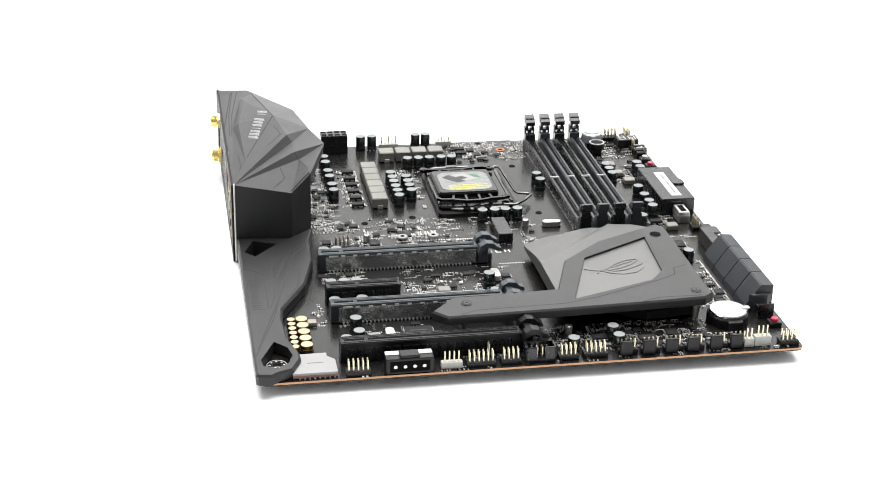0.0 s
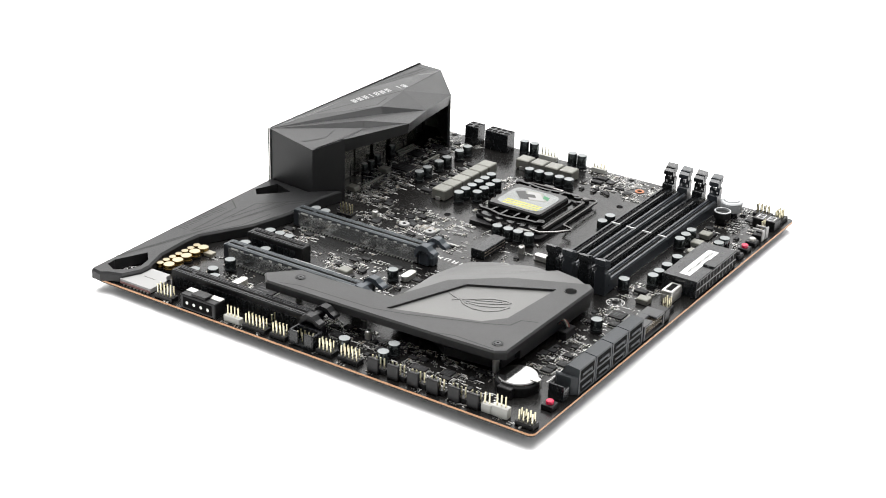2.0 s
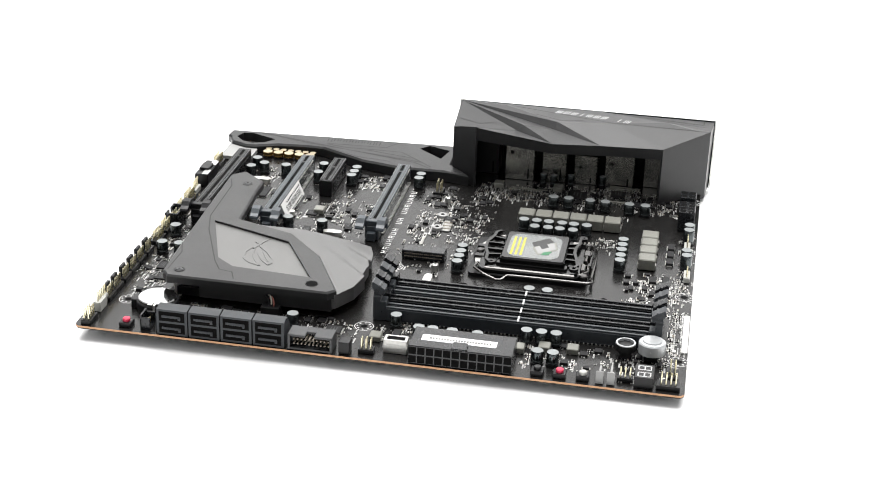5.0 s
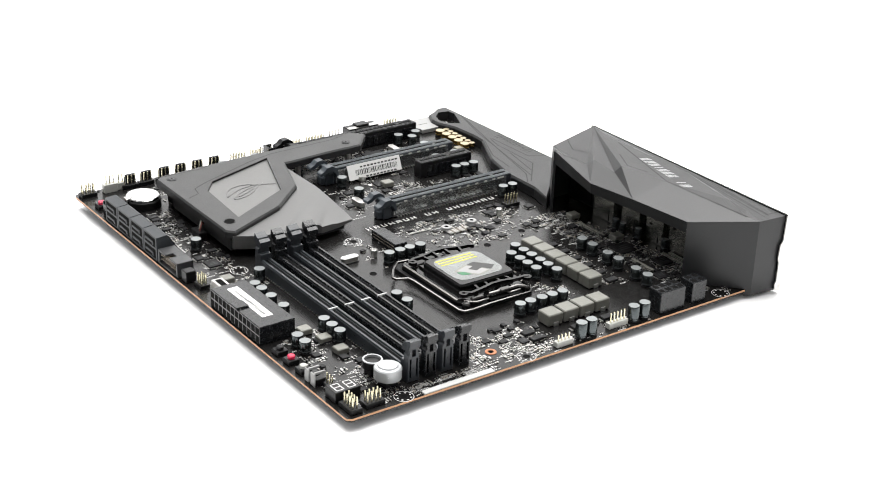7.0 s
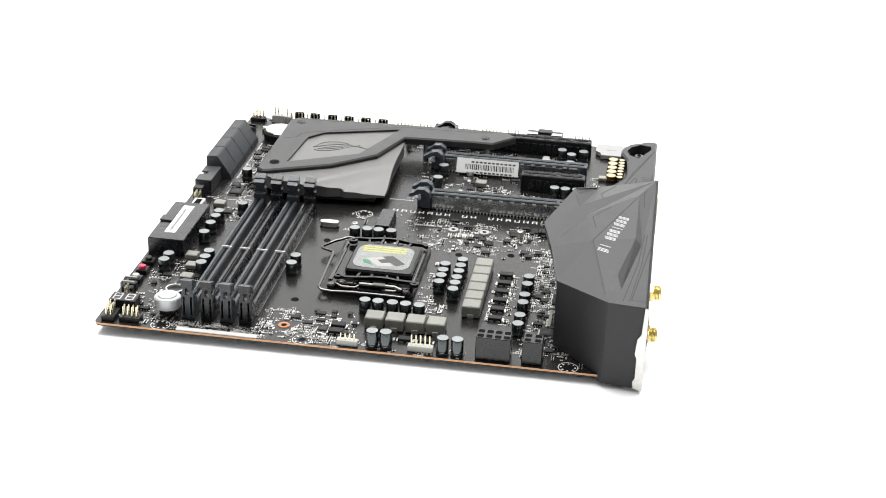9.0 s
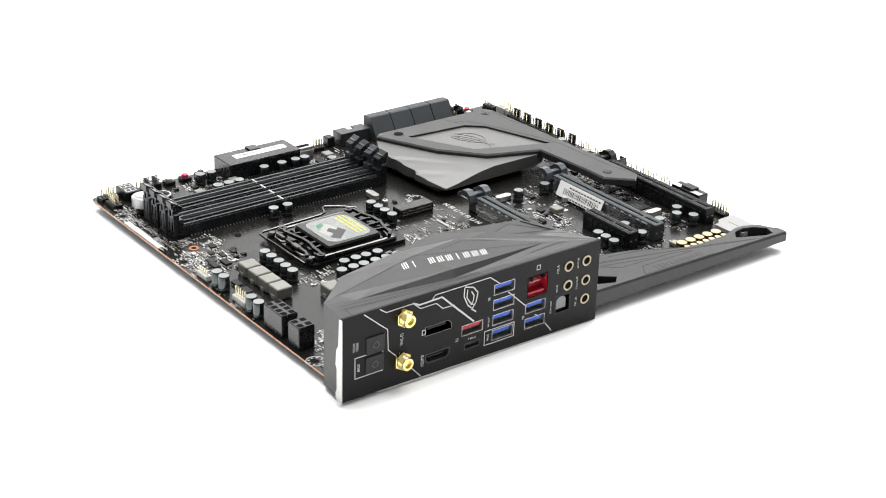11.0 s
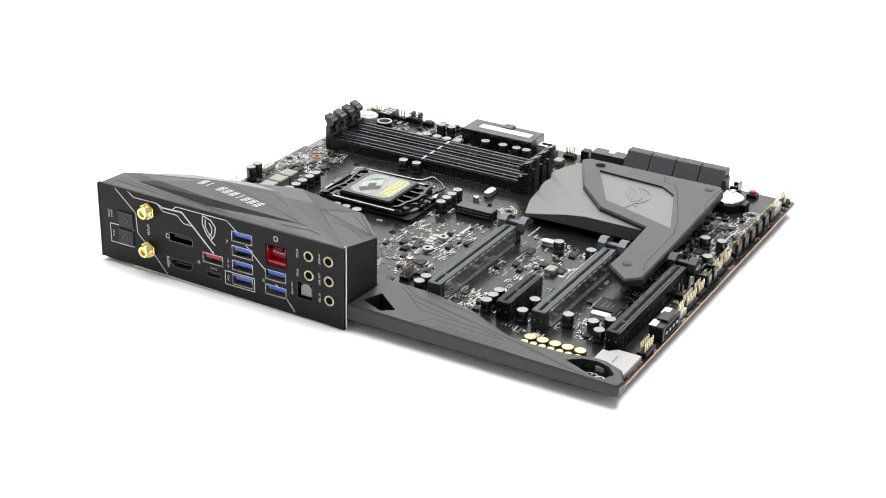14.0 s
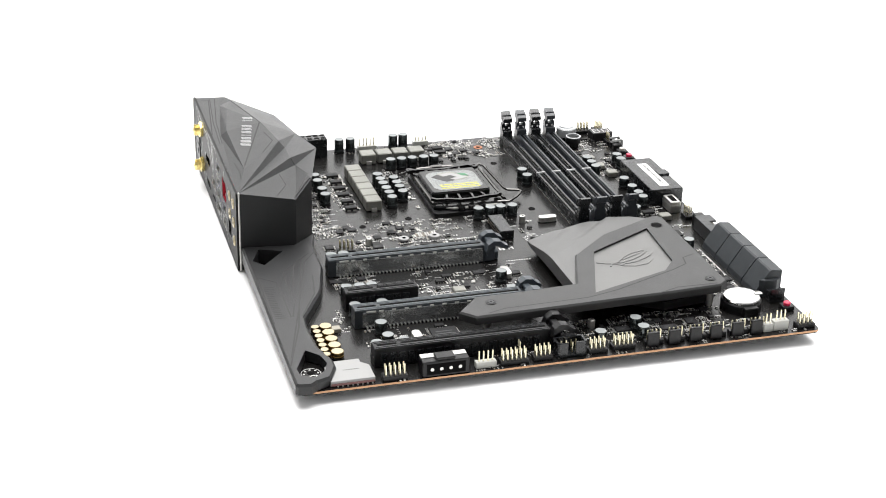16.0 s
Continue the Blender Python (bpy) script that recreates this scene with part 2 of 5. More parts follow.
        b.to_mesh(me)
        b.free()
        me.update()
        return me


def inset(poly, c):
    """The polygon moved inwards by c along its corner bisectors."""
    n = len(poly)
    area = sum(poly[i][0] * poly[(i + 1) % n][1] - poly[(i + 1) % n][0] * poly[i][1] for i in range(n))
    sg = 1 if area > 0 else -1
    out = []
    for i in range(n):
        p0, p1, p2 = (Vector(poly[(i + k - 1) % n]) for k in range(3))
        d1, d2 = (p1 - p0).normalized(), (p2 - p1).normalized()
        n1, n2 = Vector((-d1.y, d1.x)) * sg, Vector((-d2.y, d2.x)) * sg
        b = (n1 + n2)
        b = b / max(b.length_squared / 2, 0.35)
        out.append(tuple(p1 + b * c))
    return out


def rounded(x0, x1, y0, y1, r, n=4):
    """Rectangle with rounded corners."""
    out = []
    for cx, cy, a0 in ((x1 - r, y0 + r, -90), (x1 - r, y1 - r, 0), (x0 + r, y1 - r, 90), (x0 + r, y0 + r, 180)):
        for i in range(n + 1):
            a = radians(a0 + 90 * i / n)
            out.append((cx + r * math.cos(a), cy + r * math.sin(a)))
    return out


board = new("motherboard")
board.empty_display_size = 0.02
tagged(board, "black gaming computer motherboard with grey armour, turning on a white table", "motherboard")


def put(me, name, x=0, y=0, z=0, rz=0, parent=None, label=""):
    """Place a mesh as a part: board millimetres for parts of the board, parent's millimetres below that."""
    ob = new(name, me)
    if parent is None:
        ob.parent = board
        ob.location = ((x - PX) * K, (y - PY) * K, z * K)
    else:
        ob.parent = parent
        ob.location = (x * K, y * K, z * K)
    ob.rotation_euler = (0, 0, radians(rz))
    if label:
        ob["label"] = label
    return ob


# ---------- the studio ----------
g = Geo()
prof = [(-3000, 0), (1500, 0)] + [(1500 + 600 * math.sin(radians(a)), 600 - 600 * math.cos(radians(a))) for a in range(10, 91, 10)] + [(2100, 3000)]
n = len(prof)
g.add([(x, y, z) for x in (-3500, 3500) for y, z in prof], [(i, i + 1, n + i + 1, n + i) for i in range(n - 1)], 0, True)
sweep = new("ground", g.mesh("ground", M_floor))
tagged(sweep, "seamless glossy-free white studio table and backdrop", "floor", kind="structure")

# ---------- printed circuit board ----------
g = Geo()
W, HT = 272.0, 305.0
g.prism(rounded(0, W, 0, HT, 3.0), -1.05, 0.0, 0, side=1)
g.prism(rounded(0.12, W - 0.12, 0.12, HT - 0.12, 3.0), -1.7, -1.054, 0)
pcb = put(g.mesh("circuit_board", M_pcb, M_edge), "circuit_board", label="matt black circuit board with raw brown edge")
g = Geo().prism(rounded(118, 166, 184, 246, 3), -6.2, -1.75, 0)
put(g.mesh("backplate", M_blk), "backplate", label="black steel plate under the processor socket")


def mounting_hole(x, y):
    g = Geo()
    # Black disc on the solid board paints the dark of the hole.
    g.lathe([(0, 0.05), (1.9, 0.05)], 20, mis=[1])
    g.lathe([(1.9, 0.06), (2.4, 0.06)], 20, mis=[2])
    g.lathe([(4.6, 0.06), (5.0, 0.06)], 28, mis=[0])
    for i in range(8):
        a = i * math.pi / 4
        g.lathe([(0, 0.09), (0.55, 0.09)], 8, 3.5 * math.cos(a), 3.5 * math.sin(a), [0])
    put(g.mesh("mounting_hole", M_silk, M_black, M_pcb), "mounting_hole", x, y)


for x, y in ((238.3, 300.7), (164.9, 300.7), (31.4, 301.0), (165.0, 142.2), (238.3, 141.8), (238.0, 16.2), (8.6, 17.8)):
    mounting_hole(x, y)
# Drill holes are not cut: a black disc gives their inner shade.
drill = Geo().lathe([(0, 0.05), (1.7, 0.05)], 16).lathe([(1.7, 0.05), (1.9, 0.3), (2.1, 0.05)], 16, mis=[1, 1]).mesh("drill_hole", M_black, M_pcb)
for x, y in ((178.3, 183.1), (178.7, 258.7), (73.3, 180.3), (102.3, 185.6)):
    put(drill, "drill_hole", x, y)
g = Geo().lathe([(0, 0.05), (1.5, 0.05)], 20, mis=[1]).lathe([(1.5, 0.07), (1.6, 0.35), (2.9, 0.35), (3.0, 0.07)], 24)
put(g.mesh("copper_hole", M_copper, M_black), "copper_ring", 177.3, 287.8, label="bare copper ring round a screw hole")


# ---------- rear cover over the ports ----------
V = {0: (-3.4, 150.0, 40.6), 1: (28.5, 150.5, 34.0), 2: (40.6, 166.3, 39.0), 3: (53.6, 214.5, 38.0), 4: (41.0, 280.0, 36.3),
     5: (14.5, 307.2, 40.8), 6: (-3.4, 309.0, 40.8),
     "panel_s": (5.1, 178.5, 43.0), "panel_e": (26.6, 246.8, 44.8), "panel_n": (16.6, 298.0, 41.4), "dip": (1.4, 240.0, 40.9), "dip_n": (9.0, 292.0, 40.7),
     "brow": (4.8, 238.0, 44.0), "brow_n": (11.5, 280.0, 43.0),
     "brink": (31.5, 215.0, 44.2), "under": (34.6, 213.0, 40.3), "edge": (47.2, 243.0, 37.3), "crest": (34.0, 194.0, 41.4), "foot": (36.8, 191.8, 37.8)}
ROOF = [(0, "panel_s", "dip"), (0, "dip", 6), ("dip", "dip_n", 6), ("dip_n", 5, 6), ("dip_n", "panel_n", 5), ("panel_s", "brow", "dip"), ("dip", "brow", "dip_n"), ("brow", "brow_n", "dip_n"), ("brow_n", "panel_n", "dip_n"),
        ("panel_s", "panel_e", "brow"), ("brow", "panel_e", "brow_n"), ("brow_n", "panel_e", "panel_n"), ("panel_e", 4, "panel_n"), ("panel_n", 4, 5),
        (0, "brink", "panel_s"), ("panel_s", "brink", "panel_e"), ("panel_e", "brink", "edge"), ("panel_e", "edge", 4),
        (0, "under", "brink"), ("brink", "under", "edge"), (0, "crest", "under"), ("crest", 3, "under"), ("under", 3, "edge"), (0, "foot", "crest"), ("crest", "foot", 3),
        (0, 1, "foot"), (1, 2, "foot"), (2, 3, "foot")]


def roof_z(x, y):
    for t in ROOF:
        a, b, c = (V[k] for k in t)
        d = (b[1] - c[1]) * (a[0] - c[0]) + (c[0] - b[0]) * (a[1] - c[1])
        u = ((b[1] - c[1]) * (x - c[0]) + (c[0] - b[0]) * (y - c[1])) / d
        v = ((c[1] - a[1]) * (x - c[0]) + (a[0] - c[0]) * (y - c[1])) / d
        if u > -0.01 and v > -0.01 and u + v < 1.01:
            return u * a[2] + v * b[2] + (1 - u - v) * c[2]
    return 39.0


g = Geo()
for t in ROOF:
    g.add([V[k] for k in t], [(0, 1, 2)])
LOW = {2: 30.5, 3: 31.5, 4: 29.5}
LOW["edge"] = 30.6
for a, b in ((2, 3), (3, "edge"), ("edge", 4)):
    g.add([V[a], V[b], (V[b][0] - 1, V[b][1], LOW[b]), (V[a][0] - 1, V[a][1], LOW[a])], [(0, 1, 2, 3)])
    g.add([(V[a][0] - 1, V[a][1], LOW[a]), (V[b][0] - 1, V[b][1], LOW[b]), (V[b][0] - 14, V[b][1], LOW[b] + 2), (V[a][0] - 14, V[a][1], LOW[a] + 2)], [(0, 1, 2, 3)])
V["wall_n"] = (17.0, 304.7, 40.4)
for pts, feet in (((0, 1, 2), (0.3, 0.3)), ((4, "wall_n", 5, 6), (0.3, -3.2, -3.2))):
    for a, b, zb in zip(pts, pts[1:], feet):
        A, B_ = Vector(V[a]), Vector(V[b])
        nn = Vector((-(B_ - A).y, (B_ - A).x, 0)).normalized() * 1.6
        A0, B0 = A.copy(), B_.copy()
        A0.z = B0.z = zb
        g.add([A, B_, B0, A0], [(0, 1, 2, 3)])
        g.add([A + nn, B_ + nn, B0 + nn, A0 + nn], [(0, 1, 2, 3)])
        g.add([B_, B0, B0 + nn, B_ + nn], [(0, 1, 2, 3)])
        g.add([A, A0, A0 + nn, A + nn], [(0, 1, 2, 3)])
cover = put(g.mesh("port_cover", M_cover), "port_cover", PX, PY, label="faceted matt dark grey plastic cover over the rear ports")
cover.location = (-PX * K, -PY * K, 0)


def on_roof(pts, steps=6):
    out = []
    for (x0, y0), (x1, y1) in zip(pts, pts[1:]):
        for i in range(steps):
            x, y = x0 + (x1 - x0) * i / steps, y0 + (y1 - y0) * i / steps
            out.append((x, y, roof_z(x, y)))
    out.append((*pts[-1], roof_z(*pts[-1])))
    return out


# Grooves as black strips on the roof: their shade is only colour.
g = Geo()
for line, wd in ((((4.9, 179.5), (26.0, 246.8), (16.4, 299.5)), 0.8), (((1.3, 167.7), (2.4, 174), (1.8, 192)), 0.6),
                 (((0.2, 226), (2.2, 262), (7.6, 304)), 0.5), (((-1.2, 226), (0.4, 262), (4.6, 304)), 0.5), (((-3.2, 242), (3.6, 302.5), (-3.2, 302.9)), 0.6),
                 (((19.5, 200), (28.1, 216.2), (25.5, 230)), 0.6), (((24.6, 177.4), (26.1, 166.2), (18.5, 152.5)), 0.6),
                 (((34.5, 193.6), (37.0, 188.0), (40.0, 174.4), (28.0, 152.0)), 0.6)):
    g.ribbon(on_roof(line), wd)
put(g.mesh("cover_groove", M_groove_shade), "cover_groove", 0, 0, 0, parent=cover, label="thin black lines for the shade of grooves and steps")
# name on the cover, as plain bars
g = Geo()
for i, kind in enumerate("wwwiwww iw"):
    if kind != " ":
        y0 = 213.5 + i * 4.7
        x0 = 9.4 + i * 0.92
        for dy in (0.0, 1.3, 2.6) if kind == "w" else (1.3,):
            g.ribbon(on_roof(((x0, y0 + dy), (x0 + 5.2, y0 + dy - 1.9)), 5), 0.6, lift=0.12)
put(g.mesh("cover_lettering", M_letter), "cover_lettering", 0, 0, 0, parent=cover, label="pale grey lettering")

# ---------- lower armour along the rear edge ----------
outer = [(-2.6, 149.5), (-2.6, -0.5), (-1.4, -2.0), (5.0, -2.4), (8.5, 0.5), (15.5, 3.5), (20.0, 13.5), (20.0, 20), (15.5, 34), (14.6, 53),
         (15.4, 64), (30.0, 93), (36.5, 119), (37.0, 146), (41.0, 163.0), (26.0, 149.4)]
hole1 = [(8.4, 30.5), (0.8, 13.2), (1.4, 7.2), (8.1, 4.6), (14.0, 10.0), (16.3, 17.0), (14.6, 24.6)]
hole2 = [(0.5, 131.0), (6.0, 125.5), (19.0, 141.5), (6.0, 145.0)]


def arm_z(x, y):
    return 5.8 + 0.022 * y - 0.05 * x


g = Geo()
g.prism(outer, 0.3, arm_z, 0, holes=(hole1, hole2), c=1.1)
armour = put(g.mesh("audio_armour", M_cover), "audio_armour", label="long dark grey angular cover along the rear edge")
armour.location = (-PX * K, -PY * K, 0)
# Armour steps put in as black lines, shade painted without relief.
g = Geo()
for line in (((-1.2, 58.7), (-0.5, 110.9), (8.5, 103.9), (8.5, 65.3)), ((32.4, 137.2), (13.7, 115.3), (12.6, 77.5), (9.5, 65.5)), ((21.4, 123.0), (14.5, 93.3)),
             ((26.8, 130.4), (10.0, 53.5), (-1.2, 16.7)), ((35.2, 137.5), (27.7, 126.2), (14.9, 76.5), (0.4, 23.7)), ((29.0, 110.5), (25.5, 89.0), (14.6, 66.0))):
    g.ribbon([(x, y, arm_z(x, y)) for x, y in line], 0.75, lift=0.06)
put(g.mesh("armour_groove", M_groove_shade), "armour_groove", 0, 0, 0, parent=armour, label="thin black lines for the shade of grooves and steps")
# Flat black bars on the surface for the sunk letters.
g = Geo()
for i in range(9):
    y = 64.5 + i * 4.0
    tall = 5.0 if i in (0, 7, 8) else 3.6
    for dy in (0, 2.3):
        g.ribbon([(0.6, y + dy, arm_z(0.6, y)), (0.6 + tall, y + dy, arm_z(0.6 + tall, y))], 0.65, lift=0.09)
put(g.mesh("armour_lettering", M_groove_shade), "armour_lettering", 0, 0, 0, parent=armour, label="sunk lettering drawn as flat black bars")
g = Geo().lathe([(1.3, 0.1), (1.3, 0.7), (2.6, 0.8), (2.6, 0.1)], 16).lathe([(0, 1.2), (1.5, 1.2)], 12, mis=[1])
put(g.mesh("armour_screw", M_tin, M_black), "armour_screw", 8.5, 12, 0)

# ---------- rear port plate ----------
SX = -3.5
g = Geo()
c0 = [(149.8, -5.4), (309.6, -3.0), (309.6, 41.4), (149.8, 40.6)]


def opening(w, h):
    return [(-w / 2, -h / 2), (w / 2, -h / 2), (w / 2, h / 2), (-w / 2, h / 2)]


USB = [(213.1, 31.0), (213.1, 22.6), (213.2, 14.1), (213.3, 5.7), (192.1, 14.4), (192.1, 5.7), (232.6, 13.9)]
DISPLAY = [(-8, -2.6), (8, -2.6), (8, 2.6), (-6, 2.6), (-8, 0.6)]
VIDEO = [(-7.4, -0.6), (-5.6, -2.6), (5.6, -2.6), (7.4, -0.6), (7.4, 2.6), (-7.4, 2.6)]
cuts = [(y, z, opening(13.2, 5.8)) for y, z in USB] + [(253.7, 20.4, DISPLAY), (253.9, 5.1, VIDEO), (232.5, 4.6, opening(9.4, 3.4)), (191.4, 26.0, opening(13.5, 12.0)), (173.6, 10.6, opening(10, 10))]
loops = [c0] + [[(y + a, z + b) for a, b in p] for y, z, p in cuts]
allp = [p for l in loops for p in l]
tri = tessellate_polygon([[Vector((y, z, 0)) for y, z in l] for l in loops])
for x in (SX - 1.2, SX):
    g.add([(x, y, z) for y, z in allp], [list(t) for t in tri])
for l in loops:
    n = len(l)
    g.add([(x, y, z) for x in (SX - 1.2, SX) for y, z in l], [(i, n + i, n + (i + 1) % n, (i + 1) % n) for i in range(n)])
plate = put(g.mesh("port_plate", M_shield), "port_plate", label="black printed metal port plate with pale lines")
plate.location = (-PX * K, -PY * K, 0)
g = Geo()
g.box(SX, SX + 0.9, 149.0, 150.6, -5.2, 41.2, 0.2)
lo = [(160, -5.35), (290, -3.4), (288, -4.4), (162, -6.2)]
g.add([(x, y, z) for x in (SX - 0.9, SX + 0.3) for y, z in lo], [(0, 1, 2, 3), (4, 7, 6, 5)] + [(i, 4 + i, 4 + (i + 1) % 4, (i + 1) % 4) for i in range(4)])
fl = [(-5.1, -3.6), (-5.1, 40.8), (-3.3, 40.8), (-2.7, 27), (-0.9, 24), (-0.3, 16), (-1.3, 14), (-1.3, 3), (-0.3, 1), (-0.7, -2.6)]
tri_fl = tessellate_polygon([[Vector((x, z, 0)) for x, z in fl]])
g.add([(x, y, z) for y in (309.7, 310.4) for x, z in fl], [list(t) for t in tri_fl] + [[len(fl) + i for i in t] for t in tri_fl] + [(i, (i + 1) % len(fl), len(fl) + (i + 1) % len(fl), len(fl) + i) for i in range(len(fl))])
put(g.mesh("plate_rim", M_tin), "plate_rim", parent=plate, label="bare silver sheet rim")
FX = SX - 1.2


def flat_line(g, pts, w, mi=0, out=0.07):
    """Printed line on the plate through points (y, z)."""
    for (y0, z0), (y1, z1) in zip(pts, pts[1:]):
        d = Vector((y1 - y0, z1 - z0))
        l = d.length
        d /= l
        s = Vector((-d.y, d.x)) * w / 2
        e = d * w * 0.3
        c = [(y0 - e.x + s.x, z0 - e.y + s.y), (y0 - e.x - s.x, z0 - e.y - s.y), (y1 + e.x - s.x, z1 + e.y - s.y), (y1 + e.x + s.x, z1 + e.y + s.y)]
        g.add([(FX - out, y, z) for y, z in c], [(0, 1, 2, 3)], mi)


g = Geo()
for pts, w in ((((297.4, 40.3), (283.9, 28.5), (283.4, 17.4), (278.8, 12.7), (272.5, 6.4), (264, -3)), 0.5),
               (((288.4, 40.4), (284.9, 37.8), (269.2, 38.0), (264.8, 34.1), (255.5, 34.2), (251.4, 30.3), (244.3, 30.1)), 0.5),
               (((269.2, 38.0), (265.3, 36.2), (252.1, 36.6), (232.0, 17.6)), 0.9),
               (((258.5, 36.5), (255.9, 38.9), (222.5, 38.9), (216.1, 33.8)), 0.5), (((210.5, 27.6), (198.4, 16.2)), 0.5), (((192, 9.6), (190, 8)), 0.5),
               (((185, 2.7), (180.3, -3.1)), 0.5),
               (((302.4, 18.6), (286.5, 18.6), (286.5, 7.6), (302.4, 7.6), (302.4, 18.6)), 0.45),
               (((224.7, 9.4), (205.7, 9.4), (205.7, 1.6), (224.7, 1.6), (224.7, 9.4)), 0.45)):
    flat_line(g, pts, w)
# emblem: three swept strokes
for pts in (((238, 38), (233, 36.5), (230, 33), (231, 28), (233.5, 24.5)), ((236.5, 36), (236.8, 32), (234.6, 28.5), (232.6, 27)),
            ((238.3, 37.5), (238.6, 33), (236, 27.5), (233.8, 25.5)), ((234, 34.5), (232.4, 32), (232.8, 29), (234, 27.2)), ((233.6, 24.8), (230.8, 22.6))):
    flat_line(g, pts, 0.7)
put(g.mesh("printed_line", M_print), "printed_line", parent=plate, label="pale grey printed lines and emblem")


def wording(text, y, z, size=2.3, up=True):
    """Words printed on the plate; up: reads along z."""
    cu = bpy.data.curves.new("wording", "FONT")
    cu.body, cu.size, cu.align_x, cu.align_y = text, size * K, "CENTER", "CENTER"
    tmp = bpy.data.objects.new("wording", cu)
    scene.collection.objects.link(tmp)
    me = bpy.data.meshes.new_from_object(tmp.evaluated_get(bpy.context.evaluated_depsgraph_get()))
    bpy.data.objects.remove(tmp)
    me.materials.clear()
    me.materials.append(M_print)
    ob = put(me, "wording", FX - 0.08, y, z, parent=plate)
    ob.rotation_euler = (radians(90), radians(-90) if up else 0, radians(-90))
    ob.rotation_mode = "QUATERNION"
    # reading direction in the plate: towards +z, letters' tops towards +y
    m = Matrix(((0, 0, -1), (0, 1, 0), (1, 0, 0))) if up else Matrix(((0, 0, -1), (-1, 0, 0), (0, 1, 0)))
    ob.rotation_quaternion = m.to_quaternion()
    return ob


for text, y, z, s in (("WI-FI", 275.4, 20.8, 2.8), ("HDMI", 263.0, 5.0, 2.6), ("CLEAR", 303.0, 24.5, 1.7), ("CMOS", 301.0, 24.5, 1.7), ("BIOS", 300.3, 13.0, 2.0),
                      ("BIOS", 222.6, 5.6, 1.7), ("KEYBOT", 222.4, 14.4, 1.5), ("C/SUB", 178.0, 31.2, 1.8), ("REAR", 178.0, 20.3, 1.8),
                      ("LINE IN", 164.5, 31.2, 1.7), ("LINE OUT", 164.5, 20.0, 1.6), ("MIC IN", 164.5, 9.2, 1.7), ("SPDIF OUT", 181.5, 10.5, 1.5)):
    wording(text, y, z, s)
wording("TYPE C", 232.5, 8.3, 1.6, up=False)
wording("SS", 222.6, 27.0, 2.2)
wording("SS", 199.8, 10.0, 2.2)
wording("SS", 242.0, 10.0, 2.2)
for y, z in ((262.5, 20.4), (191.4, 36.0)):
    g = Geo()
    flat_line(g, ((y - 1, z - 1.2), (y + 1, z - 1.2), (y + 1, z + 1.2), (y - 1, z + 1.2), (y - 1, z - 1.2)), 0.4)
    put(g.mesh("port_symbol", M_print), "port_symbol", parent=plate)


def recess(g, poly, depth, rim=0.22, mi=0, back=1, lip=None):
    """Socket shell sunk into the plate: thin rim, side walls and a back; local y, z outline."""
    inner = inset(poly, rim)
    n = len(poly)
    g.add([(-0.06, y, z) for y, z in poly + inner], [(i, (i + 1) % n, n + (i + 1) % n, n + i) for i in range(n)], mi if lip is None else lip)
    g.add([(x, y, z) for x, l in ((-0.06, poly), (1.3, poly)) for y, z in l], [(i, (i + 1) % n, n + (i + 1) % n, n + i) for i in range(n)], mi)
    g.add([(x, y, z) for x in (-0.06, depth) for y, z in inner], [(i, (i + 1) % n, n + (i + 1) % n, n + i) for i in range(n)], mi)
    g.add([(depth, y, z) for y, z in inner], [list(t) for t in tessellate_polygon([[Vector((y, z, 0)) for y, z in inner]])], back)
    return g


def usb_port(y, z, m_tongue, label):
    g = recess(Geo(), opening(13.2, 5.8), 5.0)
    ob = put(g.mesh("usb_port", M_tin, M_black), "usb_port", FX, y, z, parent=plate, label=label)
    g = Geo().box(1.3, 4.9, -5.7, 5.7, -0.1, 2.3, 0.15, 0)
    for i in range(4):
        g.box(1.2, 4.0, -4.4 + i * 2.6, -3.2 + i * 2.6, -0.5, -0.06, 0, 1)
    put(g.mesh("usb_tongue", m_tongue, M_can), "usb_tongue", FX, y, z, parent=plate)


for y, z in USB[:6]:
    usb_port(y, z, M_blue, "silver-framed port with blue tongue")
usb_port(USB[6][0], USB[6][1], M_rport, "silver-framed port with red tongue")
# display, digital and small ports
g = recess(Geo(), DISPLAY, 4.5, 0.3).box(1.5, 4.4, -5.6, 5.6, -0.2, 0.9, 0.1, 2)
put(g.mesh("display_port", M_chrome, M_black, M_blk), "display_port", FX, 253.7, 20.4, parent=plate, label="silver display socket")
g = recess(Geo(), VIDEO, 4.5, 0.45).box(1.3, 4.4, -5, 5, -0.4, 0.6, 0.1, 2)
put(g.mesh("video_port", M_grey, M_black, M_blk), "video_port", FX, 253.9, 5.1, parent=plate, label="black video socket")
g = recess(Geo(), opening(9.4, 3.4), 4.0, 0.35).box(1.0, 3.9, -3.4, 3.4, -0.4, 0.4, 0.1, 2)
put(g.mesh("small_usb_port", M_grey, M_black, M_blk), "small_usb_port", FX, 232.5, 4.6, parent=plate, label="small black socket")
g = recess(Geo(), opening(13.5, 12.0), 5.0, 0.7, 0, 0, 1)
g.box(0.1, 4.9, -5.2, -3.4, 3.4, 5.1, 0, 1).box(0.1, 4.9, 3.4, 5.2, 3.4, 5.1, 0, 1).box(0.4, 4.9, -5.9, -5.2, 1.6, 5.1, 0, 0).box(0.4, 4.9, 5.2, 5.9, 1.6, 5.1, 0, 0).box(1.0, 4.9, -5.8, 5.8, -5.1, -3.4, 0.2, 0)
for i in range(8):
    g.box(2.0, 4.8, -3.6 + i * 0.95, -3.2 + i * 0.95, 1.2, 1.6, 0, 2)
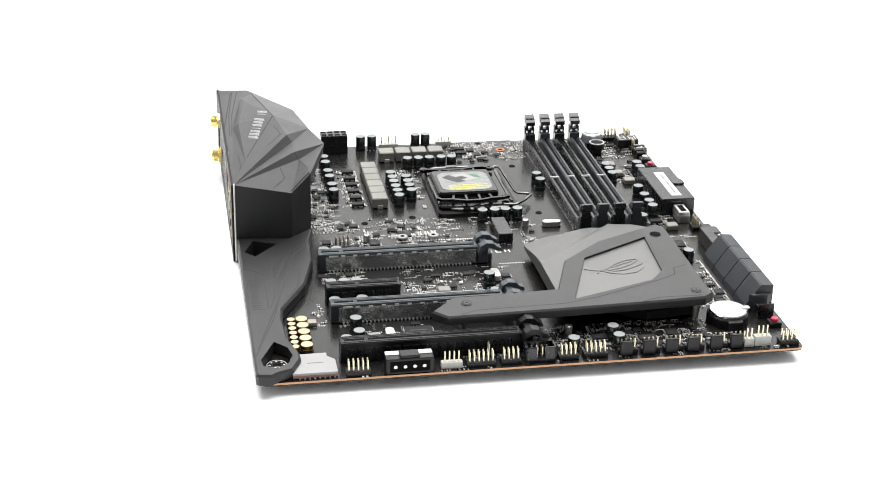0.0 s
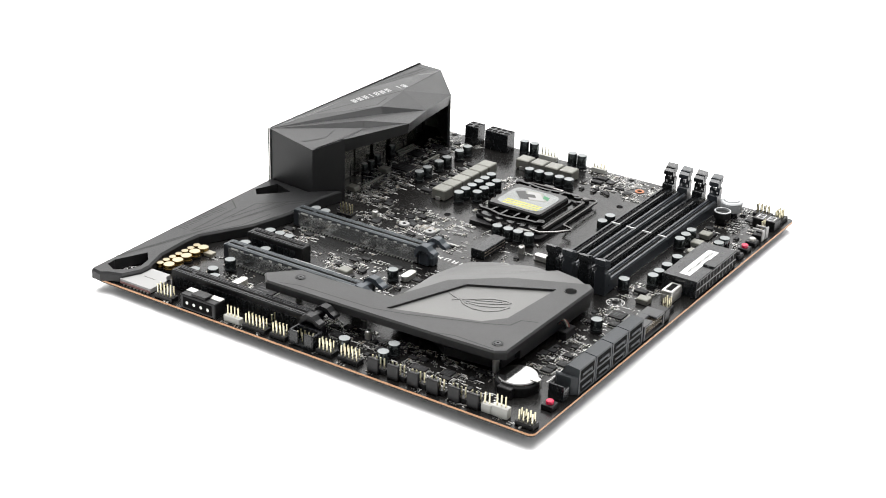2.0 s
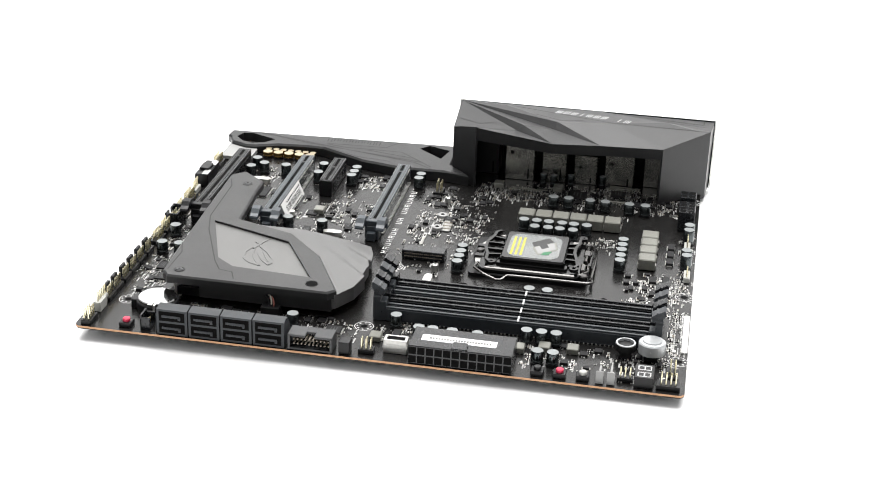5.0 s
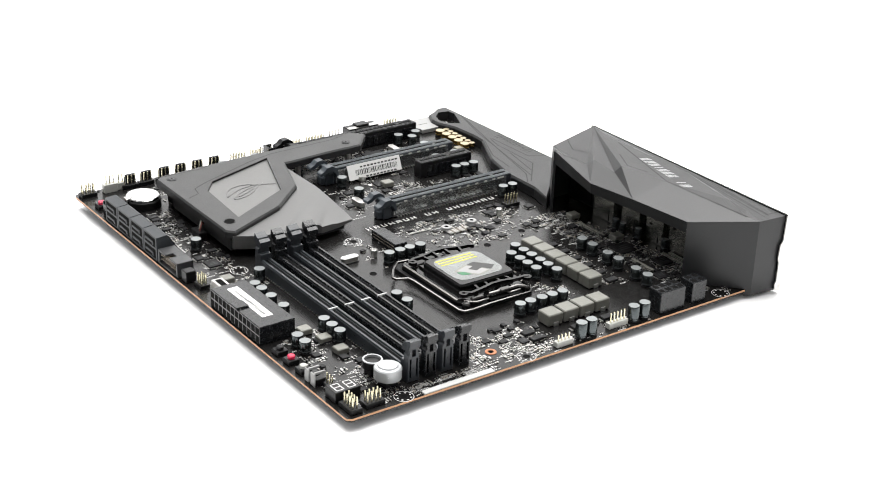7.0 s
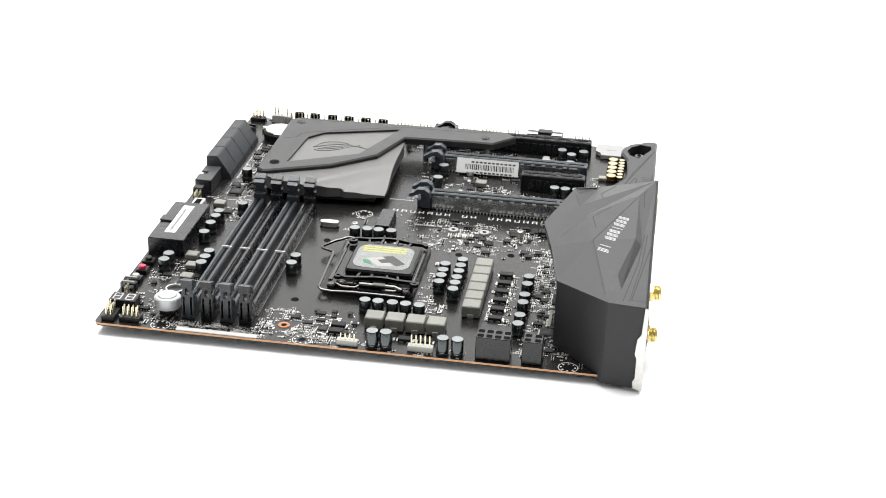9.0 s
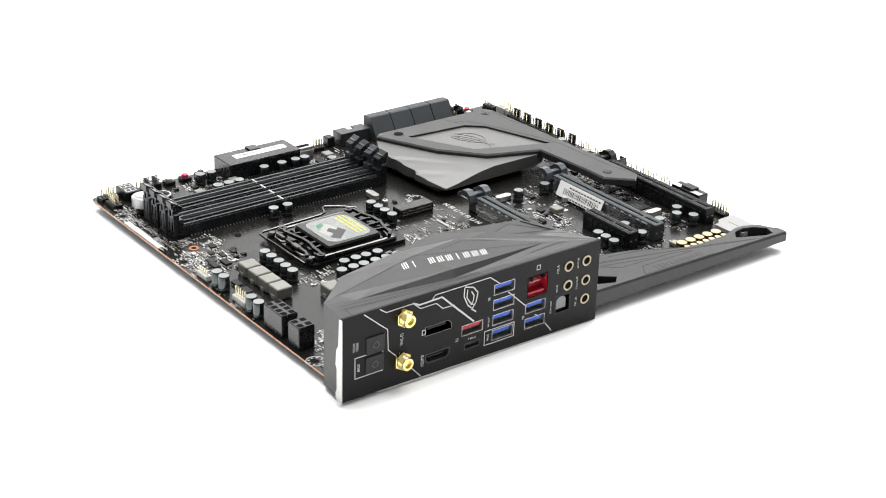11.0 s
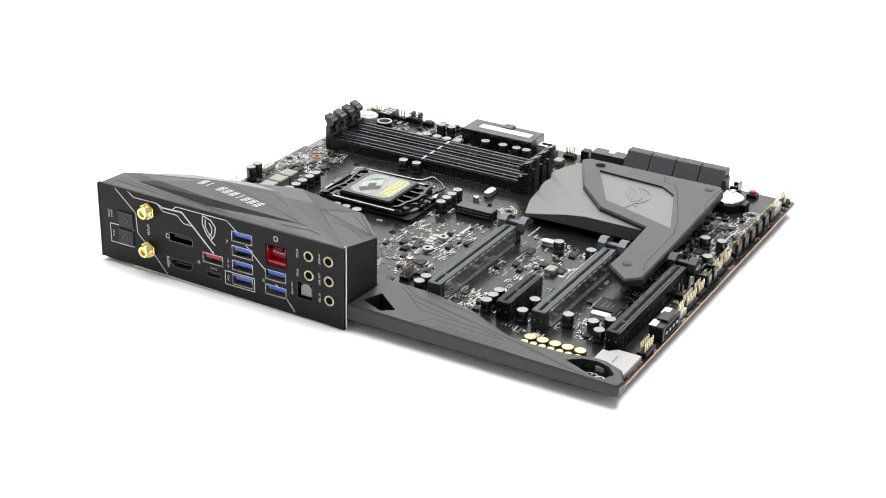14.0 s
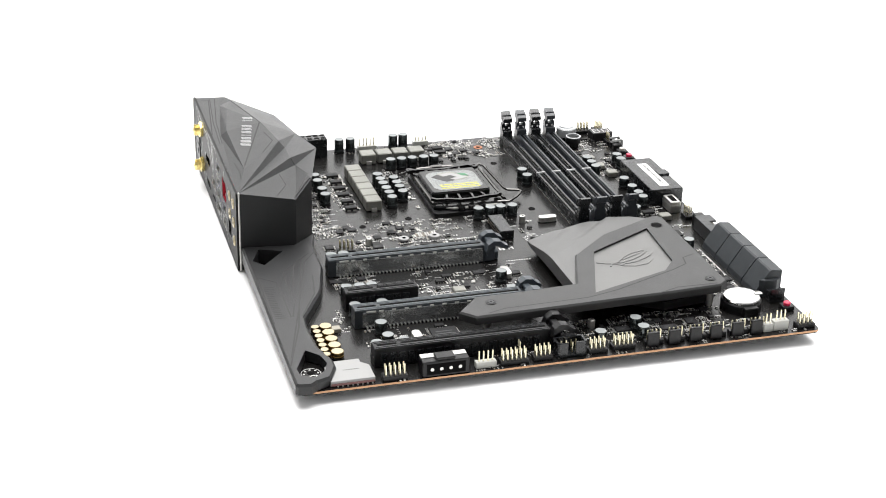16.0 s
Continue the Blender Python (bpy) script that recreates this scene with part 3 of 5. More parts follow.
put(g.mesh("network_port", M_rport, M_black, M_tin), "network_port", FX, 191.4, 26.0, parent=plate, label="dark red network socket")
TX = Matrix(((0, 0, -1, 0), (0, 1, 0, 0), (1, 0, 0, 0), (0, 0, 0, 1)))
jack = Geo().lathe([(2.95, -0.1), (2.95, 0.4), (2.75, 0.6), (2.15, 0.6), (2.05, 0.1)], 24, tr=TX).lathe([(0, 0.12), (2.1, 0.12)], 20, mis=[1], tr=TX).mesh("audio_jack", M_goldtop, M_black)
for y, z in ((171, 31.2), (170.9, 20.4), (158.9, 31.2), (158.7, 20.1), (158.5, 9.2)):
    put(jack, "audio_jack", FX, y, z, parent=plate, label="gold-ringed round audio socket")
g = recess(Geo(), opening(10, 10), 2.6, 0.5, 0, 0)
eye = [(-3.2, -3.2), (3.2, -3.2), (3.2, 1.6), (1.6, 3.4), (-1.6, 3.4), (-3.2, 1.6)]
g.add([(x, y, z) for x in (1.2, 2.5) for y, z in eye], [(0, 1, 2, 3, 4, 5)] + [(i, (i + 1) % 6, 6 + (i + 1) % 6, 6 + i) for i in range(6)], 1)
put(g.mesh("optical_port", M_blk, M_top), "optical_port", FX, 173.6, 10.6, parent=plate, label="black optical socket with grey shutter")
for y, z in ((291.0, 23.0), (291.4, 12.6)):
    g = Geo().box(-0.7, 0.2, -5.2, 5.2, -4.6, 4.6, 0.3, 0).lathe([(1.9, 0.7), (1.9, 0.95), (1.3, 0.95), (1.3, 0.7)], 20, mis=[1, 1, 1], tr=TX)
    put(g.mesh("push_button", M_blk, M_grey), "push_button", FX, y, z, parent=plate, label="square black push button")
for y, z in ((274.8, 32.4), (275.6, 9.4)):
    g = Geo().lathe([(5.0, 0), (5.0, 1.7), (4.5, 2.0)], 6, tr=TX).lathe([(0, 2.0), (4.5, 2.0)], 6, tr=TX)
    prof = [(3.5, 1.9)]
    for i in range(5):
        prof += [(3.6, 2.0 + i * 0.66), (3.35, 2.35 + i * 0.66)]
    prof += [(3.2, 5.7), (1.9, 5.8), (1.7, 4.5)]
    g.lathe(prof, 18, tr=TX).lathe([(0, 4.6), (1.7, 4.6)], 14, mis=[1], tr=TX)
    put(g.mesh("aerial_socket", M_brass, M_brass), "aerial_socket", FX, y, z, parent=plate, label="threaded brass aerial socket")
# shiny port bodies behind the plate
for y0, y1, h, d, m in ((154, 178, 34, 14, M_blk), (183, 201, 31, 20, M_portbody), (206, 221, 36, 18, M_portbody), (226, 240, 19, 17, M_portbody), (245, 263, 26, 17, M_portbody), (269, 282, 36, 12, M_portbody), (285, 298, 28, 8, M_blk)):
    g = Geo().box(SX + 5.2, SX + 5 + d, y0, y1, 0.1, h, 0.3, 0)
    g.box(SX + 5 + d, SX + 5.1 + d, y0 + 3, y0 + 5.2, h * 0.55, h * 0.62, 0, 1).box(SX + 5 + d, SX + 5.1 + d, y1 - 4, y1 - 3, 1, h * 0.25, 0, 1)
    ob = put(g.mesh("port_body", m, M_black), "port_body", PX, PY, 0)
    ob.location = (-PX * K, -PY * K, 0)

# ---------- chipset heatsink ----------
g = Geo()
body = [(161, 62), (162, 128), (205, 131), (230, 122), (230, 40), (200, 36)]
g.prism(body, 2.0, 6.6, 0)
base = put(g.mesh("heatsink", M_blk), "heatsink", label="large angular gunmetal chipset heatsink with dark frame")
base.location = (-PX * K, -PY * K, 0)
g = Geo().prism([(210, 53), (233.0, 53), (233.0, 123.3), (222, 122.5), (210, 100)], 3.2, 10.4, 0, c=0.4)
put(g.mesh("heatsink_base", M_frame), "heatsink_base", parent=base)
# light fin block: flat top falling away past two flutes


def fin_z(x, y):
    z = 12.5
    for (ax, ay), (bx, by), fall, deep in (((165.7, 97.5), (203.0, 132.5), 0.17, 1.3), ((165.0, 112.0), (181.0, 132.5), 0.10, 1.2)):
        l = math.hypot(bx - ax, by - ay)
        dx, dy = (bx - ax) / l, (by - ay) / l
        off = -(x - ax) * dy + (y - ay) * dx
        along = min(1.0, max(0.0, ((x - ax) * dx + (y - ay) * dy) / l))
        z -= fall * max(0.0, off)
        if -0.6 < off < 6.0:
            z -= deep * along * (min(1.0, (off + 0.6) / 0.9) if off < 0.3 else (6.0 - off) / 5.7)
    return z


fin = [(156.5, 56), (156.5, 100), (155.6, 120), (156.0, 127.0), (168, 130.8), (179.5, 132.4), (182, 131.2), (190, 133.2), (201, 132.6), (206, 134.6), (220, 132), (232.4, 125),
       (232.5, 100), (190, 80), (160, 47)]
g = Geo().relief(fin, 4.8, fin_z, 1.5)
put(g.mesh("fin_block", M_fin), "fin_block", parent=base, label="satin grey metal block with two flutes")
frame_poly = [(87.5, 35.0), (94.5, 27.5), (150, 29.0), (203, 31.0), (230, 32.5), (235.2, 36.5), (235.4, 121.5), (231.3, 125.6), (192.5, 107), (168.5, 85.5), (156.5, 52.0), (117, 49.5), (100.5, 49.5)]
sunk = [(220.2, 109.0), (179.8, 86.5), (162.3, 39.2), (208.4, 55.6), (217.0, 66.2)]
g = Geo().prism(frame_poly, 10.6, 15.2, 0, holes=(sunk,), c=0.9)
put(g.mesh("heatsink_frame", M_frame), "heatsink_frame", parent=base, label="matt dark grey frame with long arm")
g = Geo().prism(inset(sunk, -0.5), 12.6, 14.0, 0)
put(g.mesh("emblem_plate", M_plate), "emblem_plate", parent=base, label="brushed silver plate sunk into the frame, with embossed emblem")
# Dark ribbons on the flat frame top paint the shade of its grooves.
g = Geo()
for pts in (((111.5, 33.2), (156.7, 34.7), (174.7, 39.6), (213.0, 55.3), (222.3, 60.5), (223.9, 67.9), (231.5, 71.0)), ((195.0, 31.2), (206.6, 35.0), (228.5, 34.6)), ((102, 30), (111.5, 33.2))):
    g.ribbon([(x, y, 15.21) for x, y in pts], 0.65)
put(g.mesh("frame_groove", M_groove_shade), "frame_groove", parent=base)
# emblem: swept eye shape in raised strokes
g = Geo()
for pts, w in ((((186.5, 71.0), (190, 68.3), (196, 66.6), (203.5, 68.0), (208.0, 72.5), (210.6, 78.8)), 1.0), (((188.0, 73.0), (193, 78.0), (199.5, 82.2), (206, 84.0), (208.8, 83.0)), 1.0),
               (((189.0, 71.8), (196, 74.0), (203, 77.6), (208.8, 83.0)), 0.9), (((191.5, 70.6), (198, 71.4), (204.5, 74.6), (210.6, 78.8)), 0.8), (((192, 75.2), (198.5, 78.6), (204.5, 81.4)), 0.7),
               (((191.0, 69.6), (186, 71.4), (181, 72.8), (176.6, 75.0)), 0.8), (((188.0, 73.0), (184.0, 71.0), (182.5, 68.6)), 0.7)):
    g.bar(pts, w * 1.15, 13.9, 14.25)
put(g.mesh("emblem", M_plate), "emblem", parent=base, label="embossed emblem")
screw = Geo().lathe([(2.9, 0), (2.9, 0.25), (2.1, 0.25), (2.1, 0.02)], 20).lathe([(2.1, 0.06), (1.6, 0.5), (0, 0.5)], 16, mis=[1, 1]).lathe([(0, 0.53), (0.7, 0.53)], 6, mis=[2]).mesh("frame_screw", M_blk, M_grey, M_black)
for x, y in ((106.4, 41.3), (227.3, 40.6)):
    put(screw, "frame_screw", x, y, 15.2, parent=base)
# Screw hole as a black disc, its depth only painted.
put(Geo().lathe([(0, 0.05), (2.9, 0.05)], 20).lathe([(2.9, 0.05), (3.2, 0.3), (3.4, 0.02)], 20, mis=[1, 1]).mesh("frame_hole", M_black, M_frame), "frame_hole", 227.3, 111.5, 15.2, parent=base)
post = Geo().lathe([(1.8, 0), (1.8, 11)], 12).mesh("standoff", M_tin)
for x, y in ((105, 41.5), (227.5, 39.5), (144, 46)):
    put(post, "standoff", x, y, 0.05, parent=base)
# three thin wires looping down to a small black plug
g = Geo()
for k, (dy, dz, mi) in enumerate(((0.0, 0.0, 0), (1.3, 0.9, 1), (2.6, 0.2, 2))):
    pts = []
    for j in range(13):
        a = math.pi * j / 12
        pts.append((231.5 + 5.0 * j / 12 + 0.3 * k, 88 + dy + 3.4 * (1 - math.cos(a)) * 0.5, 4.6 + dz + 4.2 * math.sin(a)))
    g.tube(pts, 0.42, mi=mi)
g.box(234.2, 239.0, 87.4, 97.4, 0.05, 4.8, 0.3, 0)
put(g.mesh("heatsink_cable", M_blk, M_wirelight, M_wire), "heatsink_cable", parent=base, label="thin black, cream and pink wires in a black plug")

# ---------- expansion slots ----------


def long_slot(x0, x1, y, steel, split, latch, label):
    body = Geo()
    hgt, hw = 10.2, 3.9
    body.box(x0, x1, y - hw, y + hw, 0.05, hgt, 0.35, 0)
    # Black strip on the solid top paints the shaded card channel.
    body.add([(x0 + 2, y - 0.9, hgt + 0.04), (x1 - 1.5, y - 0.9, hgt + 0.04), (x1 - 1.5, y + 0.9, hgt + 0.04), (x0 + 2, y + 0.9, hgt + 0.04)], [(0, 1, 2, 3)], 1)
    for s in (-1, 1):
        body.box(x0 + 1, x1 - 1, y + s * 2.1 - 0.35, y + s * 2.1 + 0.35, hgt, hgt + 0.3, 0.1, 2)
        body.box(x0 + 0.6, x1 - 0.6, y + s * 3.45 - 0.3, y + s * 3.45 + 0.3, hgt, hgt + 0.25, 0.1, 2)
        n = int((x1 - x0 - 4) / 1.6)
        for i in range(n):
            xx = x0 + 2 + i * 1.6
            body.box(xx, xx + 0.7, y + s * 1.05, y + s * 1.55, hgt, hgt + 0.12, 0, 2)
    body.box(split, split + 1.8, y - 1.2, y + 1.2, hgt, hgt + 0.25, 0, 0)
    ob = put(body.mesh("expansion_slot", M_dimm if steel else M_blk, M_black, M_rail if steel else M_slot), "expansion_slot", label=label)
    ob.location = (-PX * K, -PY * K, 0)
    if steel:
        for s in (-1, 1):
            g = Geo().box(x0 + 4, x1 - 1, y + s * (hw + 0.22) - 0.2, y + s * (hw + 0.22) + 0.2, 0.6, 8.8, 0.1, 0)
            put(g.mesh("steel_shell", M_steel), "steel_shell", parent=ob, label="reflective steel shell")
            # Metal tabs in flat white: the overhead reflection is put into their colour.
            g = Geo()
            for i in range(12):
                xx = x0 + 6 + i * (x1 - x0 - 10) / 12
                g.box(xx, xx + (5.0 if i == 0 else 2.2), y + s * (hw + 0.3) - 0.2, y + s * (hw + 0.3) + 0.2, 8.6, 9.5, 0.1, 0)
            put(g.mesh("shell_tab", M_white), "shell_tab", parent=ob)
        g = Geo()
        for s in (-1, 1):
            for i in range(int((x1 - x0 - 8) / 2)):
                xx = x0 + 6 + i * 2
                g.box(xx, xx + 0.8, y + s * (hw + 0.9) - 0.5, y + s * (hw + 0.9) + 0.5, 0.05, 0.7, 0, 0)
        tagged(put(g.mesh("solder_pin", M_tin), "solder_pin", parent=ob), kind="stuff")
    else:
        g = Geo()
        n = int((x1 - x0 - 4) / 4.6)
        for s in (-1, 1):
            for i in range(n):
                xx = x0 + 3 + i * 4.6
                g.box(xx, xx + 3.6, y + s * hw - 0.25, y + s * hw + 0.25, 1.0, 7.6, 0.15, 0)
        put(g.mesh("slot_rib", M_slot), "slot_rib", parent=ob)
    g = Geo()
    for yy in (-1.9, 1.9):
        g.lathe([(0, 0), (0.5, 0)], 10, mis=[0], tr=Matrix.Translation((x0 - 0.03, y + yy, 5.0)) @ Matrix.Rotation(radians(90), 4, "Y"))
    put(g.mesh("slot_peg", M_tin), "slot_peg", parent=ob)
    if latch:
        g = Geo()
        lm = 0
        g.box(x1, x1 + 6.0, y - 4.0, y + 4.0, 0.05, 8.6, 0.5, lm).box(x1 + 5.0, x1 + 8.5, y - 2.6, y + 2.6, 0.05, 5.4, 0.6, lm)
        side = [(0.2, 5.5), (1.6, 9.0), (4.2, 11.0), (7.2, 10.6), (9.4, 9.2), (12.2, 8.6), (12.8, 9.6), (12.2, 10.6), (9.8, 11.6), (7.6, 13.6), (3.8, 14.0), (0.6, 12.0), (-0.6, 8.0)]
        n = len(side)
        for sy in (-8.2, 3.6):
            vs = [(x1 + px, y + sy + w, pz) for w in (0.0, 4.6) for px, pz in side]
            g.add(vs, [(i, (i + 1) % n, n + (i + 1) % n, n + i) for i in range(n)], lm)
            for w, flip in ((0, 1), (n, 0)):
                for i in range(6):
                    q = [w + i, w + i + 1, w + n - 2 - i, w + (n - 1 - i)]
                    g.add([vs[k] for k in (q if flip else q[::-1])], [(0, 1, 2, 3)] if q[1] != q[2] else [(0, 1, 3)], lm)
        g.box(x1 + 2.0, x1 + 5.6, y - 6.0, y + 6.0, 8.0, 11.6, 0.4, lm)
        put(g.mesh("slot_latch", M_latch if steel else M_blk), "slot_latch", parent=ob, label="winged plastic release latch")
    return ob


long_slot(39.5, 128.0, 122.3, True, 51.5, True, "long charcoal graphics slot with steel shell")
long_slot(39.5, 78.5, 81.3, False, 55, False, "short black expansion slot")
long_slot(39.5, 129.5, 61.0, True, 51.5, True, "long charcoal graphics slot with steel shell")
long_slot(39.5, 129.5, 19.6, False, 51.5, True, "long black expansion slot with ribbed sides")
# barcode sticker on a slot's upper side
g = Geo().box(82, 121, 65.35, 65.5, 0.8, 10.2, 0, 0)
seed = random.Random(4)
x = 85.0
while x < 116:
    w = seed.choice((0.3, 0.5, 0.8))
    g.box(x, x + w, 65.5, 65.54, 3.2, 6.6, 0, 1)
    x += w + seed.choice((0.4, 0.6))
for z, x0 in ((8.0, 84), (1.6, 86)):
    for i in range(11):
        g.box(x0 + i * 2.6, x0 + i * 2.6 + 1.8, 65.5, 65.54, z - 0.5, z + 0.5, 0, 1)
lean = Matrix.Translation((0, 65.35, 10.2)) @ Matrix.Rotation(radians(24), 4, "X") @ Matrix.Translation((0, -65.35, -10.2))
g.v = [tuple(lean @ Vector(p)) for p in g.v]
st = put(g.mesh("barcode_sticker", M_label, M_ink), "barcode_sticker", label="white barcode sticker with illegible bars")
st.location = (-PX * K, -PY * K, 0)

# ---------- memory slots ----------


def memory_slot(x, m, label):
    g = Geo()
    z = 7.0
    g.box(-3.2, 3.2, -68.5, 68.5, 0.05, z, 0.25, 0)
    for s in (-1, 1):
        g.box(s * 2.2 - 0.75, s * 2.2 + 0.75, -67, 67, z, z + 0.9, 0.25, 0)
    # Card channel not cut in: its shade is this thin black strip.
    g.box(-0.8, 0.8, -67, 67, z, z + 0.08, 0, 1)
    g.box(-2.9, 2.9, 0.6, 1.5, z, z + 0.98, 0, 2)
    ob = put(g.mesh("memory_slot", m, M_black, M_print), "memory_slot", x, 219.5 - 1.5, 0, label=label)
    g = Geo()
    for s in (-1, 1):
        for i in range(60):
            g.box(s * 3.6 - 0.3, s * 3.6 + 0.3, -62 + i * 2.1, -61.2 + i * 2.1, 0.05, 0.6, 0, 0)
    tagged(put(g.mesh("solder_pin", M_tin), "solder_pin", parent=ob), kind="stuff")
    for s, top in ((1, 21.0), (-1, 19.6)):
        g = Geo()
        face = [(-3.3, 0.05), (3.3, 0.05), (3.3, top - 6.5), (2.5, top - 5.8), (2.5, top - 4.0), (3.2, top - 3.4), (3.2, top - 0.4), (2.8, top), (-2.8, top), (-3.2, top - 0.4), (-3.2, top - 3.4), (-2.5, top - 4.0),
                (-2.5, top - 5.8), (-3.3, top - 6.5)]
        slots = [[(a, 2.2), (b, 2.2), (b, top - 8.5), (a, top - 8.5)] for a, b in ((-2.4, -1.3), (1.3, 2.4))] + [[(-1.1, top - 7.5), (1.1, top - 7.5), (1.1, top - 3.6), (-1.1, top - 3.6)]]
        g.prism(face, -1.9, 1.9, 0, holes=slots if s > 0 else (), c=0.25)
        stand = Matrix(((1, 0, 0, 0), (0, 0, s, s * 71.6), (0, 1, 0, 0), (0, 0, 0, 1)))
        g.v = [tuple(stand @ Vector(p)) for p in g.v]
        lo, hi = sorted((s * 66.9, s * 70.6))
        g.box(-3.3, 3.3, lo, hi, 0.05, 11.0, 0.3, 0)
        head = [(67.6, top - 4.6), (69.0, top - 5.2), (74.4, top - 2.0), (74.4, top + 1.2), (73.6, top + 1.6), (67.6, top - 2.0)]
        g.add([(x, s * y, z) for x in (-3.05, 3.05) for y, z in head], [(0, 1, 2, 3, 4, 5), (11, 10, 9, 8, 7, 6)] + [(k, (k + 1) % 6, 6 + (k + 1) % 6, 6 + k) for k in range(6)])
        put(g.mesh("slot_latch", m), "slot_latch", parent=ob, label="upright plastic latch")


for i, x in enumerate((196.6, 206.6, 216.5, 226.6)):
    memory_slot(x, M_dimm if i % 2 else M_slot, "slate grey memory slot with raised end latches" if i % 2 else "black memory slot with raised end latches")

# ---------- processor socket ----------
g = Geo()
g.prism(rounded(118, 167, 183, 248, 3), 0.05, 2.2, 0)
sock = put(g.mesh("processor_socket", M_blk), "processor_socket", label="processor socket with black steel frame and protective cap")
sock.location = (-PX * K, -PY * K, 0)
g = Geo()
rim = rounded(119, 164.8, 188, 244, 4)
hole = rounded(126.5, 156.5, 197, 235, 3)
g.prism(rim, 2.2, 4.6, 0, holes=(hole,), c=0.5)
g.box(135, 148, 243, 249, 2.4, 4.6, 0.4, 0).box(133, 137, 184, 191, 2.4, 5, 0.4, 0).box(146, 150, 184, 191, 2.4, 5, 0.4, 0)
put(g.mesh("load_frame", M_gloss), "load_frame", parent=sock, label="black steel load frame")
g = Geo().plateau(rounded(120.8, 157.4, 199, 234.8, 2.5), 5.6, 9.0, 0.9)
g.prism([(120.4, 197.6), (158.2, 197.6), (158.2, 236.4), (120.4, 236.4)], 4.6, 5.9, 0, c=0.3)
g.bar([(161.5, 194.2), (158.5, 192.0), (152, 191.8), (144, 189.6), (136, 189.4), (128, 192.0), (121.5, 192.6), (119.0, 195.0)], 1.7, 6.2, 8.0)
g.bar([(117.6, 241.2), (121.5, 240.4), (127.2, 240.2), (133, 238.8), (140, 238.8), (147, 240.4), (155.3, 241.8), (158.4, 240.0)], 1.7, 6.2, 8.0)
for a, b in (((152, 191.8), (150.5, 199)), ((144, 189.6), (144.6, 199)), ((136, 189.4), (136.4, 199)), ((128, 192), (129.5, 199)), ((127.2, 240.2), (128.5, 234)), ((133.6, 238.8), (134, 234)), ((142, 238.9), (142, 234)), ((149.5, 241), (148.5, 234))):
    g.bar([a, b], 1.3, 6.0, 7.8)
for cx, cy in ((159.5, 240.2), (118.2, 241.6), (160.6, 195.0)):
    g.lathe([(1.0, 6.0), (2.4, 6.0), (2.4, 7.8), (1.0, 7.8), (1.0, 6.0)], 14, cx, cy)
put(g.mesh("protective_cap", M_gloss), "protective_cap", parent=sock, label="black plastic protective cap with thin lifting loops")
g = Geo().prism(rounded(123.8, 154.8, 202.0, 230.8, 6.5, 6), 9.0, 9.1, 0)
g.prism([(131, 227.5), (141, 229.5), (150.5, 219), (140.5, 215)], 9.1, 9.13, 1).prism([(132.5, 226.6), (140.4, 228.2), (148.4, 219.4), (140.2, 216.4)], 9.13, 9.16, 5).prism([(126.5, 223), (134.5, 214.2), (140, 216.0), (131.0, 226.5)], 9.1, 9.14, 4)
g.prism([(144, 226.5), (149, 225), (150, 221.0), (146, 222)], 9.16, 9.19, 3).prism([(134.2, 222.4), (139, 224.2), (142.2, 220.6), (137.4, 218.6)], 9.16, 9.19, 4)
for i in range(3):
    for k in range(9):
        g.box(128.5 + k * 2.7, 130.8 + k * 2.7, 203.8 + i * 2.7, 205.2 + i * 2.7, 9.1, 9.13, 0, 2)
put(g.mesh("cap_sticker", M_silverl, M_choke, M_lime, M_green, M_ink, M_shieldcan), "cap_sticker", parent=sock, label="silver sticker with green pictogram and yellow warning bars")
g = Geo().tube([(160, 250.4, 2.6), (166.6, 250.8, 3.4), (168.2, 248.5, 3.6), (169.2, 209, 4.0), (170.2, 205.2, 4.2), (176.6, 202.6, 4.4), (177.2, 200.4, 4.4), (172, 193, 4.6), (165, 186.5, 4.8), (158, 187.5, 4.8)], 0.8)
g.tube([(122, 249.5, 2.6), (132, 250.5, 3.4), (150, 250.5, 3.4), (162, 250, 2.5)], 0.7)
put(g.mesh("load_lever", M_chrome), "load_lever", parent=sock, label="bent chromed steel lever")
g = Geo().tube([(120.2, 192, 4.2), (120.2, 241, 4.2)], 1.3).tube([(163.6, 192, 4.2), (163.6, 241, 4.2)], 1.3)
g.tube([(122, 243, 4.2), (128, 247.5, 4.6), (134, 247.5, 4.6), (136, 244, 4.6)], 0.8).tube([(147, 244, 4.6), (149, 247.5, 4.6), (156, 247.5, 4.6), (161, 243, 4.2)], 0.8)
g.tube([(124, 246.6, 5.2), (128, 245.4, 6.0), (147, 245.4, 6.0)], 1.15).box(133, 140, 244.0, 247.5, 5.4, 7.2, 0.4, 0).box(150, 158, 243.6, 246.2, 3.4, 6.4, 0.5, 0)
put(g.mesh("frame_rod", M_chrome), "frame_rod", parent=sock, label="dark chromed rolled edge")
g = Geo().prism([(123, 189.5), (130, 186.0), (150, 184.6), (161, 187), (161, 190), (123, 192)], 3.0, 3.8, 0)
put(g.mesh("frame_lip", M_tin), "frame_lip", parent=sock, label="bright steel lip")
nut = Geo().lathe([(2.3, 0), (2.3, 2.6), (1.7, 3.2), (0, 3.2)], 12).mesh("socket_screw", M_chrome)
for x, y in ((141.5, 186.5), (122, 246), (162, 246)):
    put(nut, "socket_screw", x, y, 2.2, parent=sock)
g = Geo()
for i in range(14):
    g.box(119, 120.6, 196 + i * 2.7, 197.8 + i * 2.7, 2.2, 4.6, 0.1, 0)
